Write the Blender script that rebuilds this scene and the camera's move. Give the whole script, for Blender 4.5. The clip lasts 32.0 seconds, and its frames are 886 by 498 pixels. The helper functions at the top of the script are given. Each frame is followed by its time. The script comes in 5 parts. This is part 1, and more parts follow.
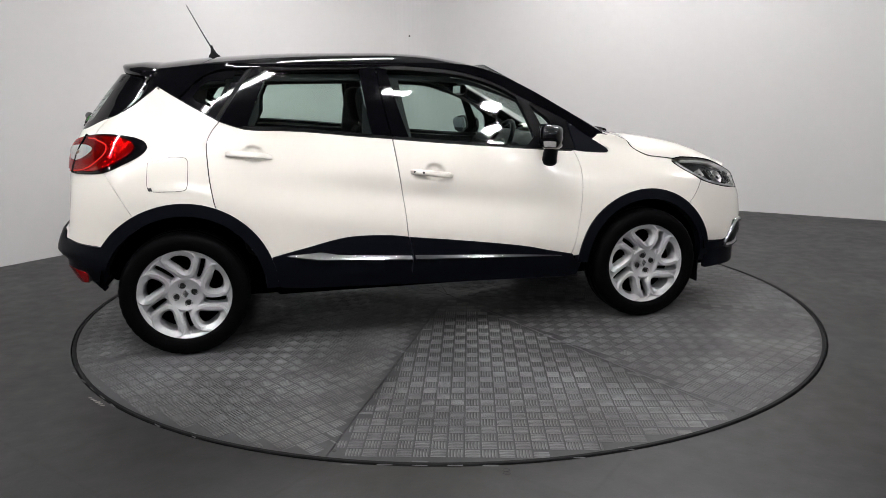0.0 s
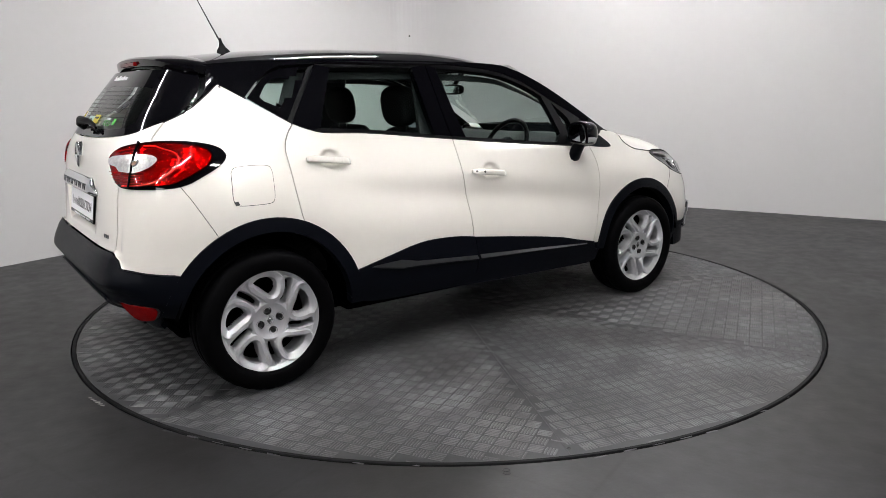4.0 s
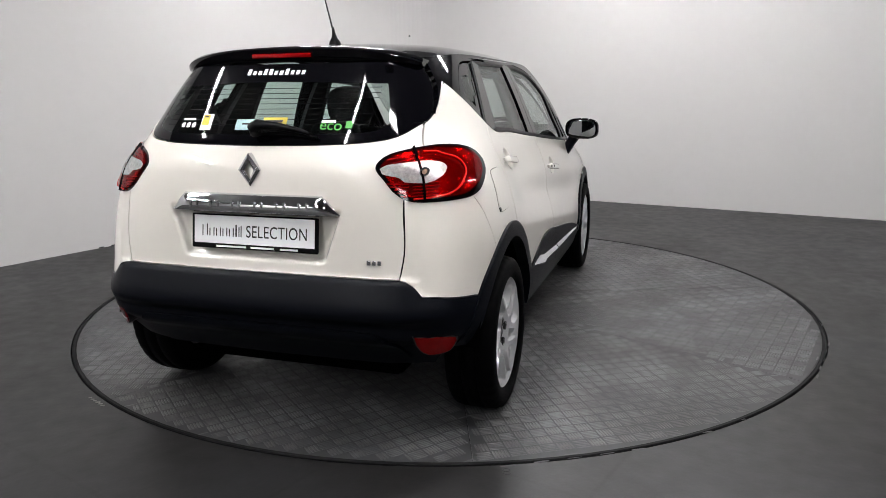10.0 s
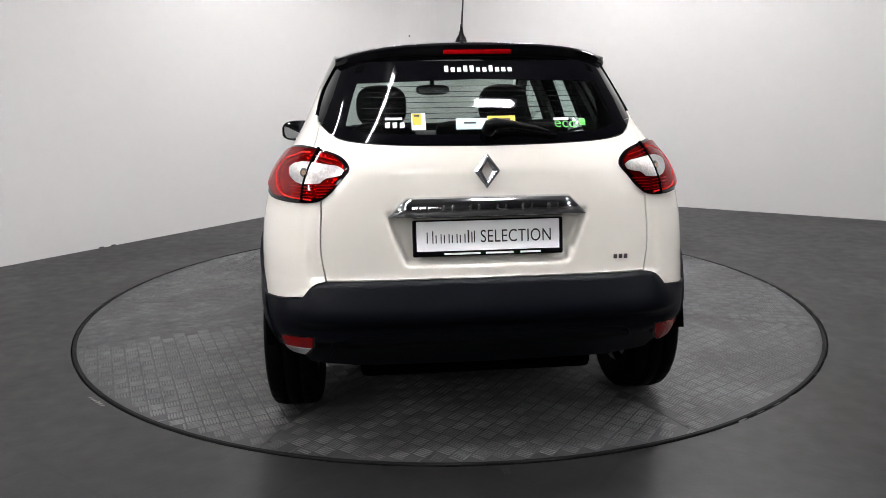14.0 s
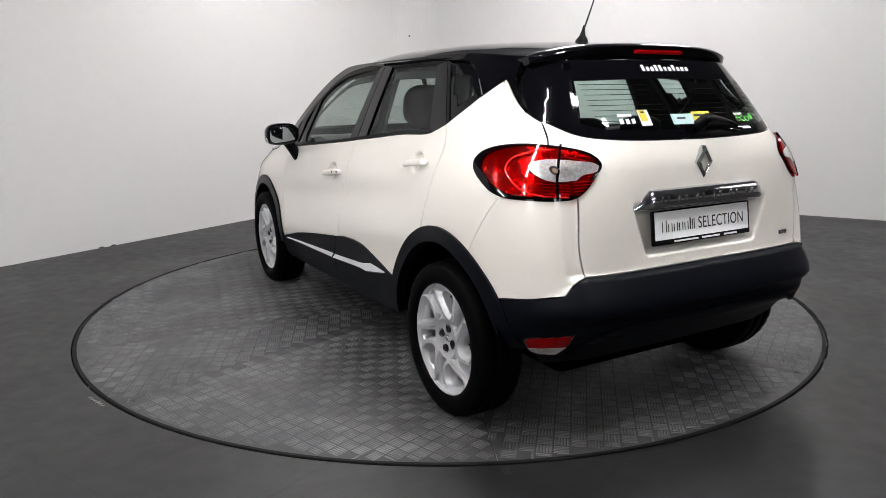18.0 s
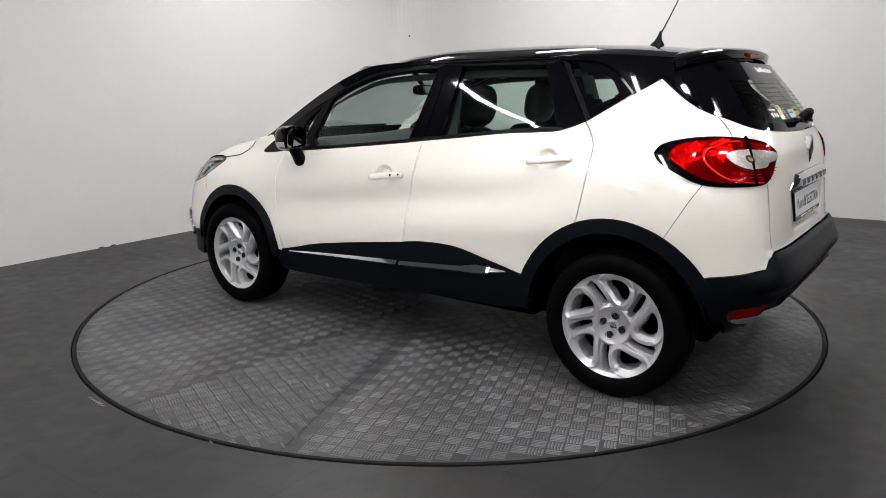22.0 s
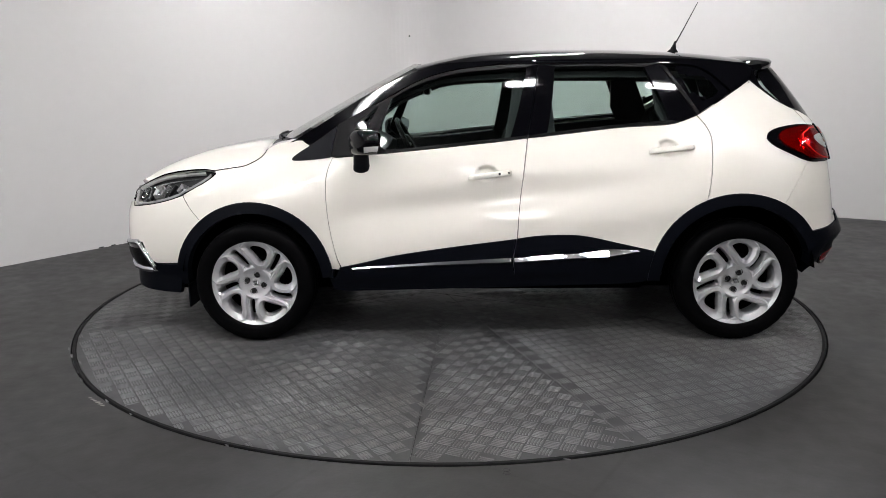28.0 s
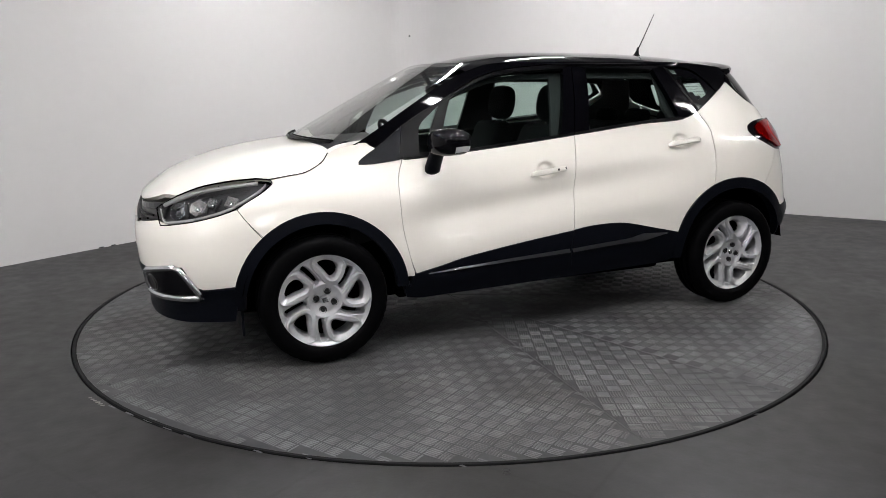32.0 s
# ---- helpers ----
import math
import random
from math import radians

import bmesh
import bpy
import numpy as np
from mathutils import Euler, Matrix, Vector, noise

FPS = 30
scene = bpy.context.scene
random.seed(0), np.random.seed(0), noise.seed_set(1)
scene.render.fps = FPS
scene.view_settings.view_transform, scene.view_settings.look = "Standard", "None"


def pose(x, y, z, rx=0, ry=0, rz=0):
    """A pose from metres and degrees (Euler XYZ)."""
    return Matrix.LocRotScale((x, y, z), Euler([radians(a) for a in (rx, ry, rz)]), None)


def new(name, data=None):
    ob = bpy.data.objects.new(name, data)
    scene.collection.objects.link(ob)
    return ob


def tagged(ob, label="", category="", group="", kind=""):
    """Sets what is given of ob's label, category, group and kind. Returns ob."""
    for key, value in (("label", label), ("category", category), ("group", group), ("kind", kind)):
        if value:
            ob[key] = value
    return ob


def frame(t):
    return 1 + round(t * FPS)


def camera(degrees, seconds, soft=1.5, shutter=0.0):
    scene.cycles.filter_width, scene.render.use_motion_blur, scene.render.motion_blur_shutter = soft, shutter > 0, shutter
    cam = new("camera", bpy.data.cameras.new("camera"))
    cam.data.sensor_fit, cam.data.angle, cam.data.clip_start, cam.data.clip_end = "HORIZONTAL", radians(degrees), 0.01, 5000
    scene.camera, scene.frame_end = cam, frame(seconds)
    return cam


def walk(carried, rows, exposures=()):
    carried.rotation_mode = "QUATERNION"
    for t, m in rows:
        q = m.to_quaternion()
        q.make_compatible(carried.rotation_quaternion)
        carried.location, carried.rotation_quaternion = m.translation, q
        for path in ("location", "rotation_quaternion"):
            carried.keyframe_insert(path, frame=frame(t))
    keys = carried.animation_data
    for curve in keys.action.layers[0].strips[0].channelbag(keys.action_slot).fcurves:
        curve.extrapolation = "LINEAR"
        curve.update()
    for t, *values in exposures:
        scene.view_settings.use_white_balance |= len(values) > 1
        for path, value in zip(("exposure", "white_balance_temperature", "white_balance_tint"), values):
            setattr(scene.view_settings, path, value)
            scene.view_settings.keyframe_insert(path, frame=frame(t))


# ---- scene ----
# camera: still, while the turntable turns
cam = camera(63.635, 32.0, soft=0.8)
EYE, PAN, TILT, LEAN = (0.0, -4.6566, 1.3362), -0.348, -12.363, -0.673
still = pose(*EYE, 0, 0, -PAN) @ pose(0, 0, 0, 90 + TILT, 0, 0) @ pose(0, 0, 0, 0, 0, LEAN)
walk(cam, [(0.0, still), (32.0, still)], [(0.0, 0.0), (3.0, 0.02), (8.0, 0.04), (10.0, 0.02), (11.5, 0.12), (13.0, 0.18), (16.0, 0.18), (18.0, 0.13), (20.0, 0.05), (22.0, 0.03), (24.0, 0.0), (28.0, 0.01), (30.0, 0.03), (31.0, -0.02), (32.0, 0.0)])
TURN0, TURN_RATE = 13.06, 5.9162          # degrees, degrees a second
AXIS = (0.270, -0.0733)                   # the turntable's axle in the car's own plan

# ---------------------------------------------------------------- light
world = bpy.data.worlds.new("world")
scene.world = world
world.use_nodes = True
world.node_tree.nodes["Background"].inputs[0].default_value = (0.9, 0.95, 1.0, 1)
world.node_tree.nodes["Background"].inputs[1].default_value = 0.02
scene.view_settings.exposure = 0.0


# ---------------------------------------------------------------- materials
def material(name, color, rough=0.5, metal=0.0, coat=0.0, vary=0.0, scale=8.0, bump=0.0, bump_scale=60.0, emit=0.0, spec=0.5,
             rough_vary=0.0, ior=1.5):
    m = bpy.data.materials.new(name)
    m.use_nodes = True
    nt = m.node_tree
    b = nt.nodes["Principled BSDF"]
    b.inputs["Base Color"].default_value = (*color, 1)
    b.inputs["Roughness"].default_value = rough
    b.inputs["Metallic"].default_value = metal
    b.inputs["Coat Weight"].default_value = coat
    b.inputs["Coat Roughness"].default_value = 0.03
    b.inputs["Specular IOR Level"].default_value = spec
    b.inputs["IOR"].default_value = ior
    if emit:
        b.inputs["Emission Color"].default_value = (*color, 1)
        b.inputs["Emission Strength"].default_value = emit
    tc = nt.nodes.new("ShaderNodeTexCoord")
    if vary or rough_vary:
        n1, n2 = nt.nodes.new("ShaderNodeTexNoise"), nt.nodes.new("ShaderNodeTexNoise")
        n1.inputs["Scale"].default_value, n2.inputs["Scale"].default_value = scale, scale * 9
        n1.inputs["Detail"].default_value = n2.inputs["Detail"].default_value = 5
        for n in (n1, n2):
            nt.links.new(tc.outputs["Object"], n.inputs["Vector"])
        mix = nt.nodes.new("ShaderNodeMath")
        mix.operation = "ADD"
        nt.links.new(n1.outputs["Fac"], mix.inputs[0])
        nt.links.new(n2.outputs["Fac"], mix.inputs[1])
        if vary:
            ramp = nt.nodes.new("ShaderNodeMapRange")
            ramp.inputs[1].default_value, ramp.inputs[2].default_value = 0.6, 1.4
            ramp.inputs[3].default_value, ramp.inputs[4].default_value = 1 - vary, 1 + vary
            nt.links.new(mix.outputs[0], ramp.inputs[0])
            mul = nt.nodes.new("ShaderNodeMix")
            mul.data_type, mul.blend_type = "RGBA", "MULTIPLY"
            mul.inputs[0].default_value = 1
            mul.inputs[6].default_value = (*color, 1)
            nt.links.new(ramp.outputs[0], mul.inputs[7])
            nt.links.new(mul.outputs[2], b.inputs["Base Color"])
        if rough_vary:
            rr = nt.nodes.new("ShaderNodeMapRange")
            rr.inputs[1].default_value, rr.inputs[2].default_value = 0.6, 1.4
            rr.inputs[3].default_value, rr.inputs[4].default_value = rough - rough_vary, rough + rough_vary
            nt.links.new(mix.outputs[0], rr.inputs[0])
            nt.links.new(rr.outputs[0], b.inputs["Roughness"])
    if bump:
        n3, bp = nt.nodes.new("ShaderNodeTexNoise"), nt.nodes.new("ShaderNodeBump")
        n3.inputs["Scale"].default_value, n3.inputs["Detail"].default_value = bump_scale, 4
        nt.links.new(tc.outputs["Object"], n3.inputs["Vector"])
        bp.inputs["Strength"].default_value, bp.inputs["Distance"].default_value = bump, 0.004
        nt.links.new(n3.outputs["Fac"], bp.inputs["Height"])
        nt.links.new(bp.outputs["Normal"], b.inputs["Normal"])
    return m


def glass_material(name, tint, gloss=0.035, power=5.0):
    """Thin tinted pane: light passes straight through, with a clear reflection on top."""
    m = bpy.data.materials.new(name)
    m.use_nodes = True
    nt = m.node_tree
    nt.nodes.remove(nt.nodes["Principled BSDF"])
    out = nt.nodes["Material Output"]
    tr, gl, mix, lw, pw, ma = (nt.nodes.new("ShaderNode" + k) for k in ("BsdfTransparent", "BsdfGlossy", "MixShader", "LayerWeight", "Math", "Math"))
    tr.inputs[0].default_value = (*tint, 1)
    gl.inputs["Roughness"].default_value = 0.01
    lw.inputs["Blend"].default_value = 0.5
    pw.operation, ma.operation = "POWER", "MULTIPLY_ADD"
    pw.inputs[1].default_value, ma.inputs[1].default_value, ma.inputs[2].default_value = power, 0.9, gloss
    nt.links.new(lw.outputs["Facing"], pw.inputs[0])
    nt.links.new(pw.outputs[0], ma.inputs[0])
    nt.links.new(ma.outputs[0], mix.inputs[0])
    nt.links.new(tr.outputs[0], mix.inputs[1])
    nt.links.new(gl.outputs[0], mix.inputs[2])
    nt.links.new(mix.outputs[0], out.inputs[0])
    return m


CREAM = material("cream_paint", (0.725, 0.698, 0.645), 0.28, coat=1.0, vary=0.012, scale=3)
BLACK = material("black_gloss_paint", (0.0016, 0.0016, 0.0024), 0.04, spec=0.5, ior=1.36, vary=0.1)
PLASTIC = material("black_textured_plastic", (0.0018, 0.0024, 0.0046), 0.40, vary=0.15, scale=6, bump=0.12, bump_scale=500, spec=0.5, ior=1.2)
TRIM = material("satin_black_trim", (0.002, 0.002, 0.0026), 0.35, vary=0.1, spec=0.5, ior=1.17)
RUBBER = material("tyre_rubber", (0.0012, 0.0012, 0.0015), 0.6, spec=0.3, ior=1.15, vary=0.25, scale=20, bump=0.2, bump_scale=220)
SILVER = material("silver_wheel_paint", (0.56, 0.565, 0.585), 0.30, metal=0.6, coat=0.35, vary=0.05, scale=10, bump=0.04, bump_scale=900)
CHROME = material("chrome", (0.72, 0.73, 0.75), 0.06, metal=1.0)
# door mirrors: the dark reflection is put into the metal colour
MIRROR = material("darkened_mirror_glass", (0.34, 0.36, 0.39), 0.03, metal=1.0)
SATIN = material("satin_chrome", (0.6, 0.61, 0.63), 0.2, metal=1.0)
# near-black without sheen: shade of wells and underbody is put into the colour
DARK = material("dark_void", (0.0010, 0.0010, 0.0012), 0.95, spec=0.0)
CABIN = material("charcoal_upholstery", (0.006, 0.006, 0.007), 0.85, spec=0.2, vary=0.3, scale=12, bump=0.3, bump_scale=260)
DASH = material("dashboard_plastic", (0.009, 0.009, 0.010), 0.6, spec=0.3, vary=0.2, bump=0.2, bump_scale=300)
LINER = material("grey_headliner", (0.022, 0.022, 0.024), 0.9, vary=0.1, bump=0.2, bump_scale=200)
BRIGHTRED = material("bright_red_lens", (0.62, 0.015, 0.012), 0.1, spec=0.4, vary=0.15, scale=20)
DARKRED = material("dark_red_lens", (0.20, 0.001, 0.002), 0.08, spec=0.3, vary=0.3, scale=20)
CLEAR = material("clear_lamp_lens", (0.72, 0.71, 0.71), 0.12, metal=0.35, coat=1.0, vary=0.10, scale=22)
AMBER = material("amber_bulb", (0.22, 0.15, 0.11), 0.2)
STEEL = material("dark_steel", (0.05, 0.05, 0.055), 0.5, metal=0.8, vary=0.2)
GLASS = glass_material("tinted_side_glass", (0.70, 0.80, 0.765))
GLASS_D = glass_material("dark_rear_glass", (0.75, 0.84, 0.81), 0.05, 4.0)
GLASS_W = glass_material("windscreen_glass", (0.84, 0.89, 0.87), 0.14, 2.6)
GLASS_L = glass_material("lamp_cover", (0.92, 0.93, 0.93), 0.004, 6.0)
REDGLASS = glass_material("red_lamp_lens", (0.78, 0.018, 0.022), 0.05)
FACETS = material("faceted_reflector", (0.46, 0.46, 0.47), 0.22, metal=0.85, vary=0.45, scale=9, bump=1.0, bump_scale=26)
FACETS_D = material("clear_lens_reflector", (0.43, 0.42, 0.42), 0.28, metal=0.65, coat=1.0, vary=0.45, scale=12, bump=1.0, bump_scale=34)
LAMP_GREY = material("headlamp_housing", (0.05, 0.05, 0.053), 0.3, vary=0.3, scale=14, metal=0.3)
HOUSING = material("lamp_housing", (0.012, 0.012, 0.013), 0.3, vary=0.2)
WHITE = material("white_print", (0.86, 0.86, 0.88), 0.5, vary=0.02)
YELLOW = material("yellow_print", (0.55, 0.45, 0.04), 0.5, vary=0.03)
GREEN = material("green_print", (0.07, 0.36, 0.06), 0.5, vary=0.03)
BLUE = material("pale_blue_print", (0.36, 0.52, 0.54), 0.5, vary=0.03)
INK = material("black_print", (0.02, 0.02, 0.02), 0.5)


# ---------------------------------------------------------------- helpers
def part(name, bm, mat, parent=None, label=""):
    """One bmesh (or mesh) as one mesh object under a thing or a part."""
    if isinstance(bm, bmesh.types.BMesh):
        me = bpy.data.meshes.new(name)
        bm.to_mesh(me)
        bm.free()
    else:
        me = bm
    if not me.materials:
        me.materials.append(mat)
    ob = new(name, me)
    ob.parent = parent
    if label:
        ob["label"] = label
    return ob


def thing(name, label, category, group="", kind=""):
    return tagged(new(name), label, category, group, kind)


def smooth(ob, angle=35):
    """Smooth shading, with sharp edges past that angle."""
    me = ob.data
    me.polygons.foreach_set("use_smooth", [True] * len(me.polygons))
    me.set_sharp_from_angle(angle=radians(angle))
    return ob


def box(bm, x0, x1, y0, y1, z0, z1, bevel=0.0, m=None, seg=2):
    r = bmesh.ops.create_cube(bm, size=1)
    bmesh.ops.scale(bm, vec=(x1 - x0, y1 - y0, z1 - z0), verts=r["verts"])
    bmesh.ops.translate(bm, vec=((x0 + x1) / 2, (y0 + y1) / 2, (z0 + z1) / 2), verts=r["verts"])
    vs = r["verts"]
    if bevel:
        es = list({e for v in vs for e in v.link_edges})
        vs = bmesh.ops.bevel(bm, geom=es, offset=bevel, segments=seg, profile=0.5, affect="EDGES")["verts"]
    if m is not None:
        bmesh.ops.transform(bm, matrix=m, verts=list({v for v in vs}))
    return bm


def cyl(bm, p, q, r0, r1=None, seg=16):
    """A (tapered) rod from p to q."""
    p, q = Vector(p), Vector(q)
    d = q - p
    m = Matrix.Translation((p + q) / 2) @ d.to_track_quat("Z", "Y").to_matrix().to_4x4()
    bmesh.ops.create_cone(bm, cap_ends=True, segments=seg, radius1=r0, radius2=r0 if r1 is None else r1, depth=d.length, matrix=m)
    return bm


def tube(bm, pts, r, seg=8):
    """A swept rod along points."""
    rings = []
    pts = [Vector(p) for p in pts]
    for i, p in enumerate(pts):
        t = (pts[min(i + 1, len(pts) - 1)] - pts[max(i - 1, 0)]).normalized()
        q = t.to_track_quat("Z", "Y")
        rr = r[i] if isinstance(r, (list, tuple)) else r
        rings.append([bm.verts.new(p + q @ Vector((rr * math.cos(a), rr * math.sin(a), 0))) for a in
                      [2 * math.pi * k / seg for k in range(seg)]])
    for a, b in zip(rings, rings[1:]):
        for k in range(seg):
            bm.faces.new((a[k], a[(k + 1) % seg], b[(k + 1) % seg], b[k]))
    bm.faces.new(rings[0][::-1])
    bm.faces.new(rings[-1])
    return bm


def lathe(bm, profile, seg=64, axis_m=None):
    """A profile of (radius, height) turned round the z axis, closed on itself."""
    rows = [[bm.verts.new((r * math.cos(2 * math.pi * k / seg), r * math.sin(2 * math.pi * k / seg), h)) for k in range(seg)]
            for r, h in profile]
    for a, b in zip(rows, rows[1:]):
        for k in range(seg):
            bm.faces.new((a[k], a[(k + 1) % seg], b[(k + 1) % seg], b[k]))
    if axis_m is not None:
        bmesh.ops.transform(bm, matrix=axis_m, verts=[v for r in rows for v in r])
    return bm


def hermite(xk, yk, x):
    """A smooth curve through a few knots; yk may hold one column a point."""
    xk, x = np.asarray(xk, float), np.clip(np.asarray(x, float), xk[0], xk[-1])
    yk = np.asarray(yk, float)
    if yk.ndim == 1:
        yk = np.repeat(yk[:, None], x.size, 1)
    m = np.empty_like(yk)
    h = np.diff(xk)[:, None]
    d = np.diff(yk, axis=0) / h
    m[0], m[-1] = d[0], d[-1]
    m[1:-1] = np.where(d[1:] * d[:-1] > 0, 2 * d[1:] * d[:-1] / (d[1:] + d[:-1] + 1e-12 * np.sign(d[1:] + d[:-1] + 1e-30)), 0)
    i = np.clip(np.searchsorted(xk, x, side="right") - 1, 0, len(xk) - 2)
    k = np.arange(x.size)
    hh = (xk[i + 1] - xk[i])
    t = (x - xk[i]) / hh
    return ((1 + 2 * t) * (1 - t) ** 2 * yk[i, k] + t * (1 - t) ** 2 * hh * m[i, k]
            + t * t * (3 - 2 * t) * yk[i + 1, k] + t * t * (t - 1) * hh * m[i + 1, k])


def spline(xk, yk, x):
    """A curve of even curvature through a few knots; yk may hold one column a point."""
    xk, x = np.asarray(xk, float), np.clip(np.asarray(x, float), xk[0], xk[-1])
    yk = np.asarray(yk, float)
    if yk.ndim == 1:
        yk = np.repeat(yk[:, None], x.size, 1)
    n, h = len(xk), np.diff(xk)
    A, B = np.eye(n), np.zeros((n, n))
    for i in range(1, n - 1):
        A[i, i - 1:i + 2] = h[i - 1], 2 * (h[i - 1] + h[i]), h[i]
        B[i, i - 1:i + 2] = 6 / h[i - 1], -6 / h[i - 1] - 6 / h[i], 6 / h[i]
    m = np.linalg.solve(A, B) @ yk
    i = np.clip(np.searchsorted(xk, x, side="right") - 1, 0, n - 2)
    k, hh = np.arange(x.size), h[i]
    a, b = (xk[i + 1] - x) / hh, (x - xk[i]) / hh
    return a * yk[i, k] + b * yk[i + 1, k] + ((a ** 3 - a) * m[i, k] + (b ** 3 - b) * m[i + 1, k]) * hh * hh / 6


def bend(pts, n=6):
    """A smooth open curve through points (Catmull-Rom)."""
    p = [np.array(q, float) for q in pts]
    if len(p) < 3:
        return [tuple(q) for q in p]
    p = [2 * p[0] - p[1]] + p + [2 * p[-1] - p[-2]]
    out = []
    for a, b, c, d in zip(p, p[1:], p[2:], p[3:]):
        for k in range(n):
            t = k / n
            out.append(tuple(0.5 * (2 * b + (c - a) * t + (2 * a - 5 * b + 4 * c - d) * t * t + (3 * b - a - 3 * c + d) * t ** 3)))
    return out + [tuple(p[-2])]


# ---------------------------------------------------------------- the car body's surface
# For each height the plan is a rounded outline: half width by station and height, nose and tail reach, squareness of the corners.
ZK = [0.20, 0.45, 0.60, 0.80, 0.92, 1.02, 1.10, 1.20, 1.36, 1.50]
XK = [-1.6, -1.0, 0.0, 1.0, 1.4, 2.1]
WIDTHS = [
    [0.81, 0.886, 0.894, 0.903, 0.902, 0.890, 0.847, 0.773, 0.694, 0.623],
    [0.80, 0.855, 0.852, 0.838, 0.813, 0.776, 0.743, 0.704, 0.640, 0.576],
    [0.80, 0.850, 0.838, 0.820, 0.798, 0.768, 0.738, 0.700, 0.636, 0.572],
    [0.80, 0.855, 0.848, 0.835, 0.795, 0.740, 0.703, 0.668, 0.608, 0.548],
    [0.80, 0.865, 0.865, 0.845, 0.780, 0.680, 0.655, 0.635, 0.580, 0.525],
    [0.80, 0.870, 0.870, 0.840, 0.770, 0.670, 0.640, 0.610, 0.560, 0.510]]
TAIL_Z, TAIL_X, TAIL_N = [0.2, 0.33, 0.43, 0.475, 0.505, 0.56, 0.655, 0.674, 0.690, 0.72, 0.88, 1.05, 1.15, 1.45, 1.55], \
    [1.66, 1.76, 1.85, 1.915, 1.915, 1.962, 1.931, 1.920, 1.899, 1.8945, 1.885, 1.87, 1.835, 1.62, 1.53], [7, 7, 7, 6.8, 6.6, 6.4, 6.15, 6.1, 6.05, 6.0, 5.5, 4.7, 4.4, 4.5, 4.5]
CORNER_Z, CORNER_X = [0.2, 0.43, 0.505, 0.56, 0.62, 0.72, 0.88, 1.05, 1.15, 1.45, 1.55], [1.66, 1.85, 1.912, 1.925, 1.918, 1.905, 1.887, 1.87, 1.835, 1.62, 1.53]
NOSE_Z, NOSE_X, NOSE_N = [0.2, 0.38, 0.5, 0.65, 0.8, 0.92, 1.0, 1.1, 1.5], \
    [2.02, 2.115, 2.15, 2.16, 2.12, 2.00, 2.2, 2.8, 3.0], [5, 5.2, 5, 4.6, 4.3, 4.3, 4.5, 5, 5]


def skin(a, z):
    """Place on the body: a in degrees round the plan from the left flank (0) to the tail (90) or the nose (-90), at height z."""
    a, z = np.asarray(a, float), np.asarray(z, float)
    s, c = np.sin(np.radians(a)), np.cos(np.radians(a))
    rear = s >= 0
    reach = np.where(rear, hermite(TAIL_Z, TAIL_X, z), hermite(NOSE_Z, NOSE_X, z))
    wide = 1.5 + 6.5 * np.clip((0.66 - z) / 0.08, 0, 1)
    flank = np.clip((55.0 - np.minimum(a, 180.0 - a)) / wide, 0, 1)
    flank = flank * flank * (3 - 2 * flank) * np.where(rear, 1.0, 0.0)
    reach = reach + flank * (hermite(CORNER_Z, CORNER_X, z) - reach)
    n = np.where(rear, hermite(TAIL_Z, TAIL_N, z), hermite(NOSE_Z, NOSE_N, z))
    r = (np.abs(s) ** n + np.abs(c) ** n) ** (-1 / n)
    x = -reach * r * s
    wid = spline(XK, np.array([spline(ZK, row, z) for row in WIDTHS]), x)
    # hollow along the doors, fading towards the wheel arches
    mid = 0.70 + 0.16 * (0.75 - x) / 1.5
    gate = 1 / (1 + np.exp(-(x + 0.95) / 0.09)) / (1 + np.exp((x - 0.78) / 0.09))
    wid = wid - 0.016 * np.exp(-((z - mid) / 0.075) ** 2) * gate + 0.008 * np.exp(-((z - mid + 0.17) / 0.08) ** 2) * gate
    for hx, hz in ((0.035, 0.911), (-0.920, 1.032)):     # finger dishes behind the door handles
        wid = wid - 0.022 * np.exp(-(((x - hx) / 0.049) ** 2 + ((z - hz) / 0.040) ** 2) ** 3)
    y = wid * r * c
    # recess for the number plate in the tailgate
    inside = 1 / (1 + np.exp((np.abs(y) - (0.292 + 0.36 * (z - 0.735))) / 0.0045)) / (1 + np.exp(-(z - 0.735) / 0.0035)) / (1 + np.exp((z - 0.915) / 0.006))
    x = x + np.where(s > 0.9, 0.034 * inside, 0)
    return np.stack([x, y, z], 1)


def turn_of(v, z, lo, hi, axis, rising):
    """The angles round the plan at which the body has those x (axis 0) or y (axis 1) at the heights z."""
    v, z = np.asarray(v, float), np.asarray(z, float)
    lo, hi = np.full(v.shape, float(lo)), np.full(v.shape, float(hi))
    for _ in range(26):
        m = (lo + hi) / 2
        up = (skin(m, z)[:, axis] < v) == rising
        lo, hi = np.where(up, m, lo), np.where(up, hi, m)
    return (lo + hi) / 2


def on_body(pts, n, lo, hi, axis, rising):
    q = bend(pts, n) if n else pts
    z = [p[1] for p in q]
    return [(float(a), b) for a, b in zip(turn_of([p[0] for p in q], z, lo, hi, axis, rising), z)]


def side(pts, n=5):
    return on_body(pts, n, -80, 80, 0, False)


def tail(pts, n=5):
    return on_body(pts, n, 5, 175, 1, False)


def nose(pts, n=5):
    return on_body(pts, n, -175, -5, 1, True)


